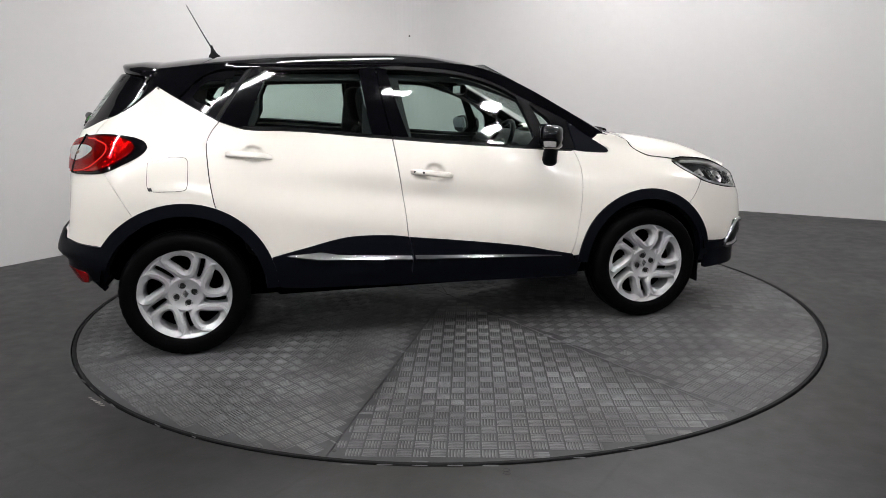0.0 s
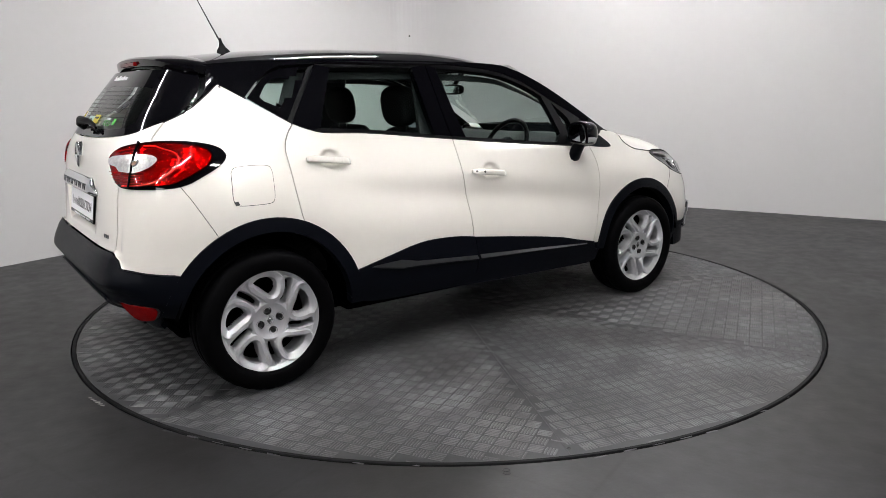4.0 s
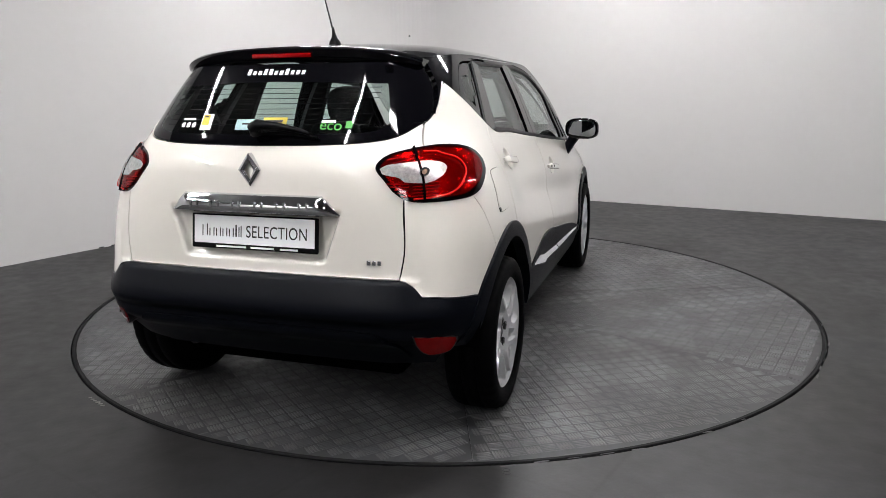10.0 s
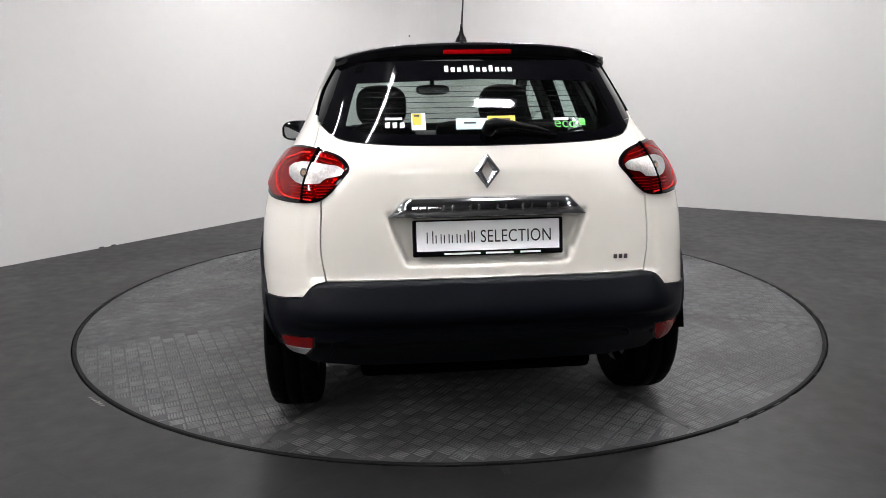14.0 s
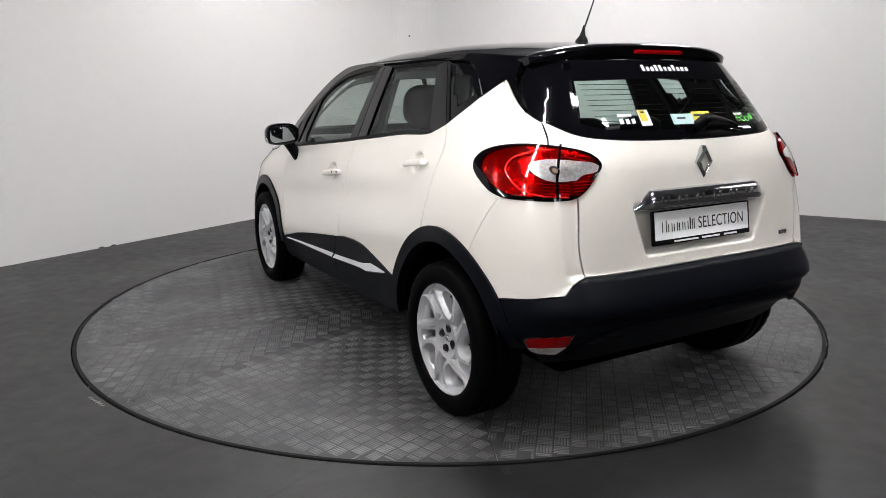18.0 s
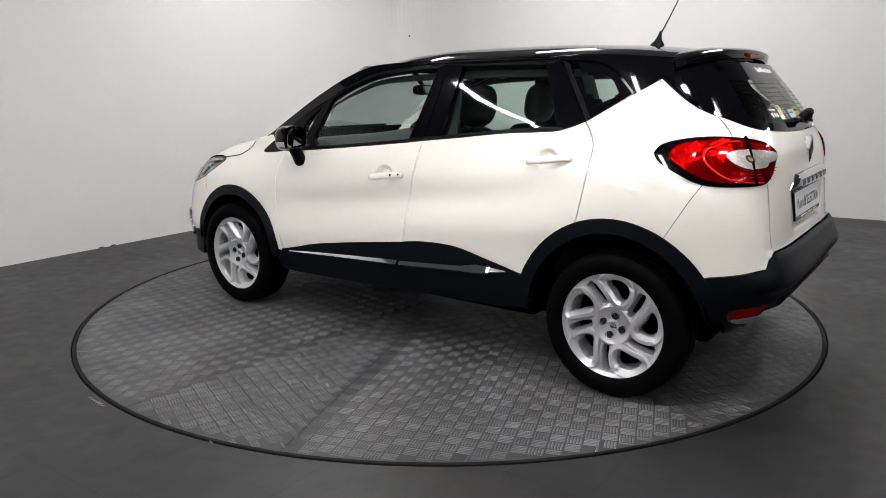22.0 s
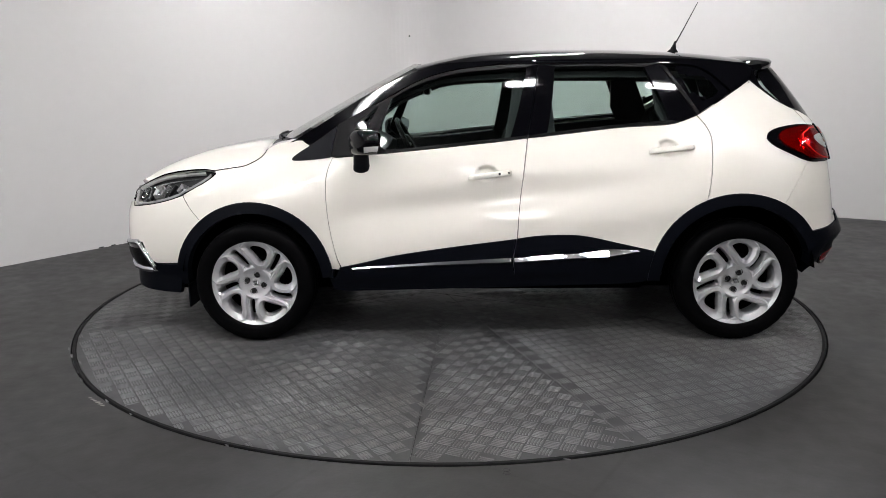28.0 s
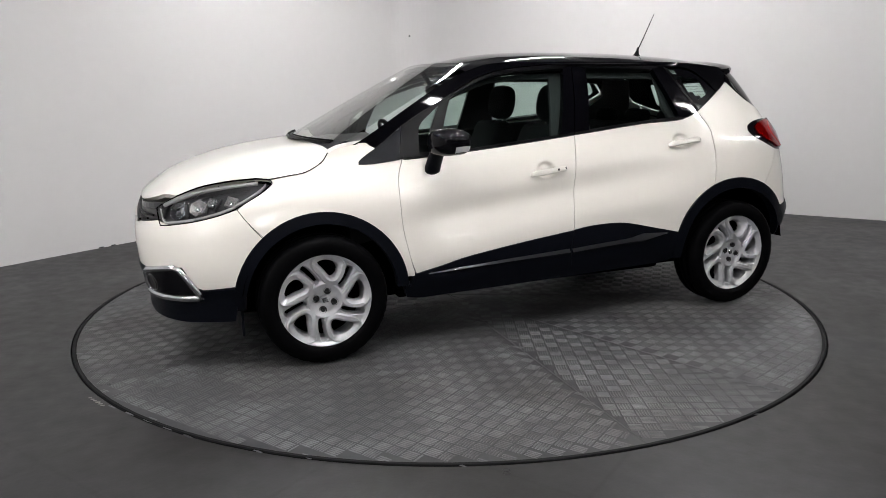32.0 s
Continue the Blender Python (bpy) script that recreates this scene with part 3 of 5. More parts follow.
def body():
    # front wings
    wing = (side([(1.525, 0.926), (1.43, 0.940), (1.345, 0.954), (1.264, 0.996), (1.228, 1.041)]) + side([(1.166, 1.07), (1.096, 1.084), (1.03, 1.092), (0.982, 1.058), (1.019, 1.042), (1.062, 1.005), (1.083, 0.984), (0.862, 1.003)], 0)
            + side([(0.860, 1.003), (0.892, 0.918), (0.896, 0.798), (0.884, 0.646), (0.852, 0.493), (0.827, 0.405)])
            + side(circle(*FW, 0.425, 170, 49.6), 0) + side([(1.65, 0.744), (1.687, 0.799)], 0) + [(-41.2, 0.818), (-40.2, 0.86), (-39.25, 0.915)])
    both("front_wing", wing, CREAM, car, du=1.0, dv=0.02)
    # doors
    front = (side([(0.854, 1.003), (0.818, 1.000), (0.518, 1.024), (0.22, 1.050), (-0.078, 1.078), (-0.178, 1.089)])
             + side([(-0.179, 1.088), (-0.160, 0.938), (-0.135, 0.73), (-0.123, 0.575)])
             + side([(-0.123, 0.566), (0.224, 0.523), (0.528, 0.480), (0.681, 0.446), (0.822, 0.418)])
             + side([(0.822, 0.418), (0.849, 0.493), (0.881, 0.646), (0.893, 0.798), (0.889, 0.918), (0.856, 1.003)]))
    rear = (side([(-0.184, 1.089), (-0.376, 1.108), (-0.675, 1.139), (-0.913, 1.151), (-1.004, 1.170), (-1.079, 1.198)])
            + side([(-1.079, 1.196), (-1.117, 1.150), (-1.143, 1.090), (-1.142, 1.001), (-1.135, 0.901), (-1.121, 0.80), (-1.112, 0.765)])
            + side(circle(*RW, 0.458, 66, 20), 0)
            + side([(-0.852, 0.498), (-0.678, 0.536), (-0.498, 0.576), (-0.378, 0.586), (-0.228, 0.581), (-0.128, 0.568)])
            + side([(-0.128, 0.575), (-0.139, 0.73), (-0.165, 0.938), (-0.184, 1.088)]))
    glass_f = side([(0.556, 1.296), (0.404, 1.382), (0.219, 1.435), (-0.027, 1.461), (-0.189, 1.468)]) + side([(-0.093, 1.09), (0.568, 1.033)], 0)
    quarter_light = side([(0.775, 1.03), (0.768, 1.075), (0.748, 1.172), (0.605, 1.285), (0.612, 1.15), (0.622, 1.03)], 0)
    glass_r = side([(-0.333, 1.467), (-0.82, 1.461), (-0.945, 1.165), (-0.278, 1.105)], 0)
    for right in (False, True):
        d = panel("front_door", front, CREAM, car, "cream front door", mirror=right, du=0.5, dv=0.008, thick=0.03)
        e = panel("rear_door", rear, CREAM, car, "cream rear door", mirror=right, du=0.5, dv=0.008, thick=0.03)
        door_handle(d, right, 0.017, 0.9015, True)
        door_handle(e, right, -0.940, 1.024, False)
        panel("window", glass_f, GLASS, d, "tinted side glass", mirror=right, off=-0.008, thick=0.004)
        panel("quarter_light", quarter_light, GLASS, d, "small fixed glass", mirror=right, off=-0.008, thick=0.004)
        panel("window", glass_r, GLASS, e, "tinted side glass", mirror=right, off=-0.008, thick=0.004)
        top = [(0.835, 1.172), (0.706, 1.238), (0.587, 1.296), (0.404, 1.393), (0.219, 1.448), (-0.027, 1.475), (-0.242, 1.481)]
        under = [(-0.189, 1.462), (-0.027, 1.455), (0.219, 1.429), (0.404, 1.376), (0.60, 1.276), (0.66, 1.234), (0.735, 1.168), (0.756, 1.075), (0.766, 1.024), (0.81, 1.016), (0.866, 1.008), (0.860, 1.05), (0.849, 1.10), (0.840, 1.15)]
        panel("window_frame", side(top) + side(under), TRIM, d, "satin black frame", mirror=right, thick=0.035)
        panel("divider", side([(0.615, 1.27), (0.545, 1.305), (0.562, 1.03), (0.632, 1.03)], 0), TRIM, d, mirror=right, thick=0.03)
        panel("pillar_trim", side([(-0.242, 1.479), (-0.186, 1.466), (-0.088, 1.085), (-0.179, 1.092)], 0), BLACK, d, "gloss black trim", mirror=right, thick=0.035)
        panel("pillar_trim", side([(-0.247, 1.479), (-0.336, 1.466), (-0.282, 1.10), (-0.185, 1.092)], 0), BLACK, e, "gloss black trim", mirror=right, thick=0.035)
        panel("belt_trim", side([(0.85, 1.006), (0.518, 1.028), (0.22, 1.054), (-0.078, 1.082), (-0.179, 1.092)]) +
              side([(-0.18, 1.106), (-0.078, 1.096), (0.22, 1.068), (0.518, 1.042), (0.85, 1.03)]), TRIM, d, mirror=right, off=0.002, thick=0.03)
        panel("belt_trim", side([(-0.185, 1.092), (-0.376, 1.112), (-0.675, 1.143), (-0.913, 1.155), (-0.98, 1.168)]) +
              side([(-0.95, 1.176), (-0.675, 1.158), (-0.376, 1.127), (-0.186, 1.107)]), TRIM, e, mirror=right, off=0.002, thick=0.03)
        panel("window_frame", side([(-0.247, 1.482), (-0.699, 1.480), (-0.894, 1.474)]) + side([(-0.82, 1.459), (-0.6, 1.464), (-0.33, 1.465)]),
              TRIM, e, "satin black frame", mirror=right, thick=0.035)
        panel("pillar_trim", side([(-0.894, 1.474), (-1.079, 1.201), (-1.0, 1.172), (-0.915, 1.157), (-0.94, 1.18), (-0.815, 1.462)], 0),
              BLACK, e, "gloss black rear corner trim", mirror=right, thick=0.035)
        panel("sail_panel", side([(0.872, 1.000), (0.864, 1.05), (0.853, 1.10), (0.843, 1.154)]) + side([(0.843, 1.158), (0.90, 1.117), (0.96, 1.077), (1.02, 1.041), (1.066, 1.011), (1.082, 0.993), (1.070, 0.984), (1.0, 0.986), (0.93, 0.993), (0.876, 1.000)]),
              PLASTIC, car, "black corner cover", mirror=right, off=0.004, thick=0.02, du=0.8, dv=0.012)
    both("quarter_window", side([(-0.92, 1.466), (-1.077, 1.456), (-1.175, 1.408), (-1.268, 1.322)]) + side([(-1.235, 1.298), (-1.096, 1.215)], 0), GLASS, car, "dark fixed glass", off=-0.006, thick=0.004)
    out = side([(-0.922, 1.464), (-1.077, 1.454), (-1.175, 1.406), (-1.266, 1.322)], 3) + side([(-1.235, 1.300), (-1.098, 1.217)], 0)
    inn = side([(-1.018, 1.402), (-1.090, 1.410), (-1.132, 1.403), (-1.170, 1.375), (-1.206, 1.326)], 3) + side([(-1.190, 1.306), (-1.118, 1.275)], 0)
    both("frit", out + out[:1] + inn[:1] + inn[:0:-1] + inn[:1], BLACK, car, "black printed glass border", off=-0.0045, thick=0.002, du=1.0, dv=0.02)
    both("pillar_trim", side([(-0.899, 1.474), (-0.93, 1.462), (-1.099, 1.212), (-1.084, 1.201)], 0), TRIM, car, thick=0.03)
    # roof rails with the windscreen pillars
    rail = (side([(1.10, 1.080), (1.035, 1.112), (0.828, 1.236), (0.68, 1.323), (0.528, 1.402), (0.373, 1.462), (0.2, 1.492), (-0.3, 1.500), (-1.0, 1.500), (-1.42, 1.470)])
            + side([(-1.40, 1.380), (-1.275, 1.322)], 0) + side([(-1.275, 1.326), (-1.180, 1.414), (-1.080, 1.463), (-0.926, 1.475), (-0.7, 1.484), (-0.24, 1.486), (-0.027, 1.480),
                    (0.219, 1.453), (0.404, 1.398), (0.587, 1.301), (0.706, 1.243), (0.84, 1.166), (0.98, 1.070), (1.03, 1.088)]))
    both("roof_rail", rail, BLACK, car, "gloss black roof rail and pillar", thick=0.04)
    # rear quarters
    seam = [(-1.655, 0.990), (-1.612, 0.92), (-1.565, 0.835), (-1.515, 0.745)]
    quarter = (side([(-1.084, 1.200), (-1.228, 1.285), (-1.380, 1.380)]) + side([(-1.382, 1.379), (-1.438, 1.333), (-1.505, 1.283), (-1.558, 1.253), (-1.626, 1.222)])
               + tail([(0.600, 1.220), (0.611, 1.169), (0.622, 1.13), (0.606, 1.06), (0.592, 0.99)])
               + side(seam) + side(circle(*RW, 0.458, 118, 68), 0) + side([(-1.117, 0.768), (-1.126, 0.80), (-1.140, 0.901), (-1.147, 1.001), (-1.148, 1.092), (-1.122, 1.152), (-1.084, 1.200)]))
    both("rear_quarter", quarter, CREAM, car, du=1.0, dv=0.02)
    corner = (tail([(0.592, 0.997), (0.592, 0.958), (0.600, 0.795), (0.585, 0.684)]) + tail([(0.585, 0.684), (0.625, 0.672), (0.665, 0.628)]) + side([(-1.80, 0.612), (-1.70, 0.60)], 0)
              + side(circle(*RW, 0.458, 146, 119), 0) + side([(x - 0.003, z) for x, z in seam[::-1]]))
    both("rear_corner", corner, CREAM, car, "cream bumper corner", du=1.0, dv=0.02)
    # tailgate
    lower = [(0.595, 1.220), (0.606, 1.169), (0.617, 1.13), (0.601, 1.06), (0.587, 0.958), (0.595, 0.795), (0.580, 0.687)]
    glass_line = [(0.595, 1.223), (0.533, 1.178), (0.430, 1.160), (0.25, 1.151), (0.0, 1.147)]
    flip = lambda pts: [(-y, z) for y, z in pts[::-1]]
    gate = panel("tailgate", tail(lower) + tail([(0.0, 0.686)]) + tail(flip(lower)) + tail([(-y, z) for y, z in glass_line]) + tail(glass_line)[::-1],
                 CREAM, car, "cream tailgate with a plate recess", du=0.4, dv=0.006, out=(-1, 0, 0))
    upper = [(0.604, 1.232), (0.609, 1.258), (0.587, 1.34), (0.557, 1.40), (0.52, 1.452)]
    bottom = [(0.600, 1.228), (0.533, 1.183), (0.430, 1.165), (0.25, 1.156), (0.0, 1.152)]
    panel("rear_window", tail(upper) + tail(flip(upper)) + tail([(-y, z) for y, z in bottom]) + tail(bottom)[::-1], GLASS_D, gate, "dark tinted rear window", off=-0.004, thick=0.004, du=2, out=(-1, 0, 0))
    # pillar trims beside the rear window
    both("pillar_trim", side([(-1.42, 1.468), (-1.385, 1.383)], 0) + side([(-1.385, 1.382), (-1.440, 1.337), (-1.507, 1.287), (-1.558, 1.257)]) + tail([(0.614, 1.255), (0.593, 1.34), (0.563, 1.40), (0.525, 1.462)]),
         BLACK, car, "gloss black rear pillar", off=0.003, thick=0.03, du=1.0, dv=0.02)
    # rear bumper
    half = [(0.585, 0.680), (0.625, 0.668), (0.667, 0.622)]
    flank = side([(-1.80, 0.607), (-1.70, 0.595)], 0) + side(circle(*RW, 0.458, 146, 168), 0) + side([(-1.74, 0.362)], 0)
    panel("rear_bumper", tail([(0.0, 0.681)]) + tail(half) + flank + tail([(0.66, 0.332), (0.5, 0.318), (0.0, 0.310), (-0.5, 0.318), (-0.66, 0.332)], 0)
          + [(180 - a, z) for a, z in flank[::-1]] + tail(flip(half)), PLASTIC, car,
          "unpainted black bumper", off=0.006, thick=0.03, du=2, dv=0.02, out=(-1, 0, 0))
    lip = [(0.0, 0.489), (0.30, 0.488), (0.47, 0.485), (0.515, 0.474), (0.560, 0.430), (0.585, 0.372)]
    panel("valance", tail(lip) + tail([(0.50, 0.330), (0.0, 0.322), (-0.50, 0.330)], 0) + tail(flip(lip)), PLASTIC, car, "black lower valance of the bumper", off=0.017, thick=0.02, du=2, dv=0.02, out=(-1, 0, 0))
    # front bumper
    bump = side([(1.690, 0.799), (1.653, 0.744)], 0) + side(circle(*FW, 0.425, 49.2, 14), 0) + side([(1.80, 0.43), (1.87, 0.425)], 0)
    lamp_low = [(-53.6, 0.745), (-51, 0.731), (-46.6, 0.749), (-43.1, 0.781)]
    white = bump + nose([(0.70, 0.49), (0.60, 0.52), (0.0, 0.52), (-0.60, 0.52), (-0.70, 0.49)], 0) + [(-180 - a, z) for a, z in bump[::-1]] + [(-180 - a, z) for a, z in lamp_low[::-1]] + nose([(-0.585, 0.750), (-0.30, 0.708), (0.0, 0.695), (0.30, 0.708), (0.585, 0.750)], 0) + lamp_low
    panel("front_bumper", white, CREAM, car, "cream front bumper", du=1, dv=0.02, out=(1, 0, 0))
    def chin(a, z):
        p = skin(a, np.maximum(np.asarray(z, float), 0.37))
        p[:, 2] = z
        return p
    low = side([(1.718, 0.425), (1.685, 0.262)], 0)
    panel("lower_bumper", low + nose([(0.66, 0.262), (0.4, 0.285), (-0.4, 0.285), (-0.66, 0.262)], 0) + [(-180 - a, z) for a, z in low[::-1]] + [(-180 - a, z) for a, z in side([(1.87, 0.42)], 0)]
          + nose([(-0.70, 0.485), (-0.6, 0.515), (0.6, 0.515), (0.70, 0.485)], 0) + side([(1.87, 0.42)], 0), PLASTIC, car, "unpainted black lower bumper", off=0.004, thick=0.03, du=2, out=(1, 0, 0), form=chin)
    grille = panel("grille", nose([(0.575, 0.765), (0.55, 0.845), (0.42, 0.838), (0.30, 0.828), (0.0, 0.81), (-0.30, 0.828), (-0.42, 0.838), (-0.55, 0.845), (-0.575, 0.765), (-0.30, 0.715), (0.0, 0.70), (0.30, 0.715)], 0), HOUSING, car, "black grille with level bars", off=-0.026, du=2, dv=0.02, out=(1, 0, 0))
    for z, w in ((0.732, 0.36), (0.752, 0.48), (0.772, 0.52)):
        bm = bmesh.new()
        tube(bm, [on(turn, zz, -0.012)[0] for turn, zz in nose([(w - 2 * w * k / 16, z) for k in range(17)], 0)], 0.006, 6)
        part("grille_bar", bm, TRIM, grille)
    bm = bmesh.new()
    rows = []
    for turn, zz in nose([(0.54 - 1.08 * k / 20, 0.798 + 0.024 * abs(k / 10 - 1) ** 2) for k in range(21)], 0):
        p, n = on(turn, zz, -0.010)
        rows.append([p + Vector((0, 0, 0.014)) - n * 0.014, p + Vector((0, 0, 0.010)), p - Vector((0, 0, 0.014)), p - Vector((0, 0, 0.018)) - n * 0.014])
    part("grille_trim", loft(bm, rows), LAMP_GREY, grille, "satin dark grey upper bar")
    # arch mouldings and sills
    both("arch_moulding", side(circle(*FW, 0.437, -3, 176, 40), 0) + side(circle(*FW, 0.378, 176, -3, 40), 0), PLASTIC, car, "black wheel arch moulding", off=0.012, thick=0.05, du=1.2, dv=0.02)
    both("arch_moulding", side(circle(*RW, 0.466, 0, 170, 40), 0) + side(circle(*RW, 0.402, 170, 0, 40), 0), PLASTIC, car, "black wheel arch moulding", off=0.012, thick=0.05, du=1.2, dv=0.02)
    both("door_cladding", side([(0.83, 0.418), (0.681, 0.449), (0.528, 0.483), (0.224, 0.527), (-0.118, 0.568)]) + side([(-0.098, 0.46), (-0.108, 0.37), (0.86, 0.35)], 0),
         PLASTIC, car, "black lower door cladding", off=0.010, thick=0.03)
    both("door_cladding", side([(-0.125, 0.57), (-0.228, 0.584), (-0.378, 0.589), (-0.498, 0.579), (-0.678, 0.539), (-0.848, 0.501)]) + side([(-0.86, 0.38), (-0.113, 0.37), (-0.103, 0.46)], 0),
         PLASTIC, car, "black lower door cladding", off=0.010, thick=0.03)
    both("sill", side([(0.89, 0.36), (-0.86, 0.385), (-0.85, 0.345), (-0.80, 0.326), (-0.70, 0.316), (0.80, 0.280), (0.87, 0.292)], 0), PLASTIC, car, "black plastic sill", off=0.004, thick=0.05)
    def strip(knots):
        def form(a, z):
            p = skin(a, z)
            mid = np.interp(-p[:, 0], [-k for k, _ in knots], [h for _, h in knots])
            p[:, 1] += 0.75 * (mid - p[:, 2])
            return p
        return form
    both("chrome_strip", side([(0.76, 0.406), (0.3, 0.441), (-0.092, 0.466)]) + side([(-0.092, 0.438), (0.3, 0.423), (0.76, 0.402)]), CHROME, car, "polished chrome strip",
         off=0.017, thick=0.016, form=strip([(0.76, 0.404), (0.3, 0.432), (-0.092, 0.452)]))
    both("chrome_strip", side([(-0.109, 0.464), (-0.35, 0.481), (-0.499, 0.500), (-0.603, 0.532)]) + side([(-0.777, 0.490)], 0) + side([(-0.60, 0.466), (-0.35, 0.452), (-0.109, 0.437)]),
         CHROME, car, "polished chrome strip widening to the rear", off=0.017, thick=0.016, form=strip([(-0.109, 0.450), (-0.5, 0.476), (-0.603, 0.497), (-0.777, 0.488)]))


def roof_form(x, y):
    x, y = np.asarray(x, float), np.asarray(y, float)
    c = hermite([-1.72, -1.45, -1.07, -0.6, -0.2, 0.05, 0.25, 0.47], [1.478, 1.516, 1.556, 1.575, 1.576, 1.565, 1.536, 1.488], x)
    return np.stack([x, y, c - 0.045 * (y / 0.56) ** 2 - 0.030 * (np.abs(y) / 0.56) ** 6], 1)


BONNET_SEAM = [tuple(skin([a], [z])[0]) for a, z in side([(1.225, 1.045), (1.262, 1.0), (1.345, 0.958), (1.43, 0.944), (1.525, 0.930)], 4)] + \
    [tuple(skin([a], [z])[0]) for a, z in bend([(-41.1, 0.937), (-45.6, 0.925), (-50.5, 0.899), (-54, 0.858)], 4)]
BONNET_SEAM = [p for k, p in enumerate(BONNET_SEAM) if k == 0 or p[0] > BONNET_SEAM[k - 1][0] + 0.001]


def bonnet_form(x, y):
    """Domed sheet whose edge lies on the wing and over the headlamp."""
    x, y = np.asarray(x, float), np.asarray(y, float)
    xs = np.array([p[0] for p in BONNET_SEAM])
    edge_y, edge_z = np.interp(x, xs, [p[1] for p in BONNET_SEAM]), np.interp(x, xs, [p[2] for p in BONNET_SEAM])
    crown = lambda v: hermite([1.15, 1.36, 1.65, 1.80, 1.96, 2.06, 2.09, 2.13], [1.092, 1.072, 1.026, 0.985, 0.925, 0.860, 0.838, 0.795], v)
    q = np.minimum(np.abs(y) / edge_y, 1.02)
    c = crown(x + 0.09 * (np.abs(y) / 0.7) ** 2 * np.clip((x - 1.2) / 0.8, 0, 1))
    e = crown(x + 0.09 * (edge_y / 0.7) ** 2 * np.clip((x - 1.2) / 0.8, 0, 1))
    return np.stack([x, y, c - np.maximum(e - edge_z, 0.0) * q ** 6], 1)


def screen_form(y, s):
    y, s = np.asarray(y, float), np.asarray(s, float)
    x = 1.288 - 0.821 * s - 0.20 * (y / 0.7) ** 2 * (1 - 0.35 * s)
    z = 1.076 + 0.427 * s + 0.028 * s * (1 - s) - 0.02 * (y / 0.6) ** 2 * s
    return np.stack([x, y, z], 1)


def top_panels():
    edge = bend([(0.47, 0.0), (0.455, 0.30), (0.39, 0.545)]) + bend([(0.2, 0.57), (-0.3, 0.588), (-0.9, 0.572), (-1.42, 0.515)])
    panel("roof", edge + [(x, -y) for x, y in edge[::-1]], BLACK, car, "gloss black roof", form=roof_form, du=0.06, dv=0.05, out=(0, 0, 1), thick=0.03)
    b = bend([(2.115, 0.0), (2.106, 0.20), (2.084, 0.318), (2.052, 0.42), (2.012, 0.495), (1.975, 0.542)]) + [(p[0], p[1] - 0.002) for p in BONNET_SEAM[::-1]] + bend([(1.215, 0.64), (1.245, 0.40), (1.27, 0.0)])
    panel("bonnet", b + [(x, -y) for x, y in b[::-1]], CREAM, car, "cream bonnet", form=bonnet_form, du=0.04, dv=0.03, out=(0, 0, 1), thick=0.02)
    for s in (1, -1):
        bm = bmesh.new()
        tube(bm, [(x, s * y, z + 0.0005) for x, y, z in BONNET_SEAM], 0.0026, 6)
        part("bonnet_gap", bm, DARK, car, "dark shut line of the bonnet")
        bm = bmesh.new()
        tube(bm, [mirrored_point(on(a, z, -0.003)[0], s) for a, z in side([(1.58, 0.665), (1.6515, 0.744), (1.6885, 0.799)])], 0.0035, 6)
        part("bumper_gap", bm, DARK, car, "dark joint between wing and bumper")
        # wing top beside the scuttle
        bm = bmesh.new()
        rows = []
        for a, z in side([(1.225, 1.043), (1.166, 1.069), (1.096, 1.083), (1.03, 1.091)]):
            p = Vector(skin([a], [z])[0])
            rows.append([bm.verts.new((p.x, s * p.y, p.z - 0.0005)), bm.verts.new((p.x + 0.005, s * (p.y - 0.045), p.z + 0.010)), bm.verts.new((p.x + 0.005, s * (p.y - 0.075), p.z - 0.02))])
        for u, v in zip(rows, rows[1:]):
            for k in range(2):
                bm.faces.new((u[k], u[k + 1], v[k + 1], v[k]))
        bmesh.ops.recalc_face_normals(bm, faces=bm.faces)
        smooth(part("wing_top", bm, CREAM, car, "cream inner edge of the front wing"), 60)
    w = [(0.0, 0.0)] + bend([(0.60, 0.0), (0.585, 0.5), (0.545, 1.0)]) + [(0.0, 1.0)]
    panel("windscreen", w + [(-y, s) for y, s in w[::-1]], GLASS_W, car, "clear windscreen", form=screen_form, du=0.06, dv=0.06, out=(1, 0, 1), thick=0.004)


body()
top_panels()


def blob(bm, centre, radii, power=2.6, m=None, seg=28, rings=16):
    """A rounded block: a sphere squared off by the power."""
    rows = []
    for i in range(1, rings):
        v = math.pi * (i / rings - 0.5)
        row = []
        for k in range(seg):
            u = 2 * math.pi * k / seg
            d = (math.cos(v) * math.cos(u), math.cos(v) * math.sin(u), math.sin(v))
            r = sum(abs(q) ** power for q in d) ** (-1 / power)
            p = Vector([q * r * a for q, a in zip(d, radii)])
            row.append((m @ p if m else p) + Vector(centre))
        rows.append(row)
    return loft(bm, rows)


def inset(pts, k, dz=0.0):
    cx, cz = sum(p[0] for p in pts) / len(pts), sum(p[1] for p in pts) / len(pts)
    return [(cx + (a - cx) * k, cz + (z - cz) * k + dz) for a, z in pts]


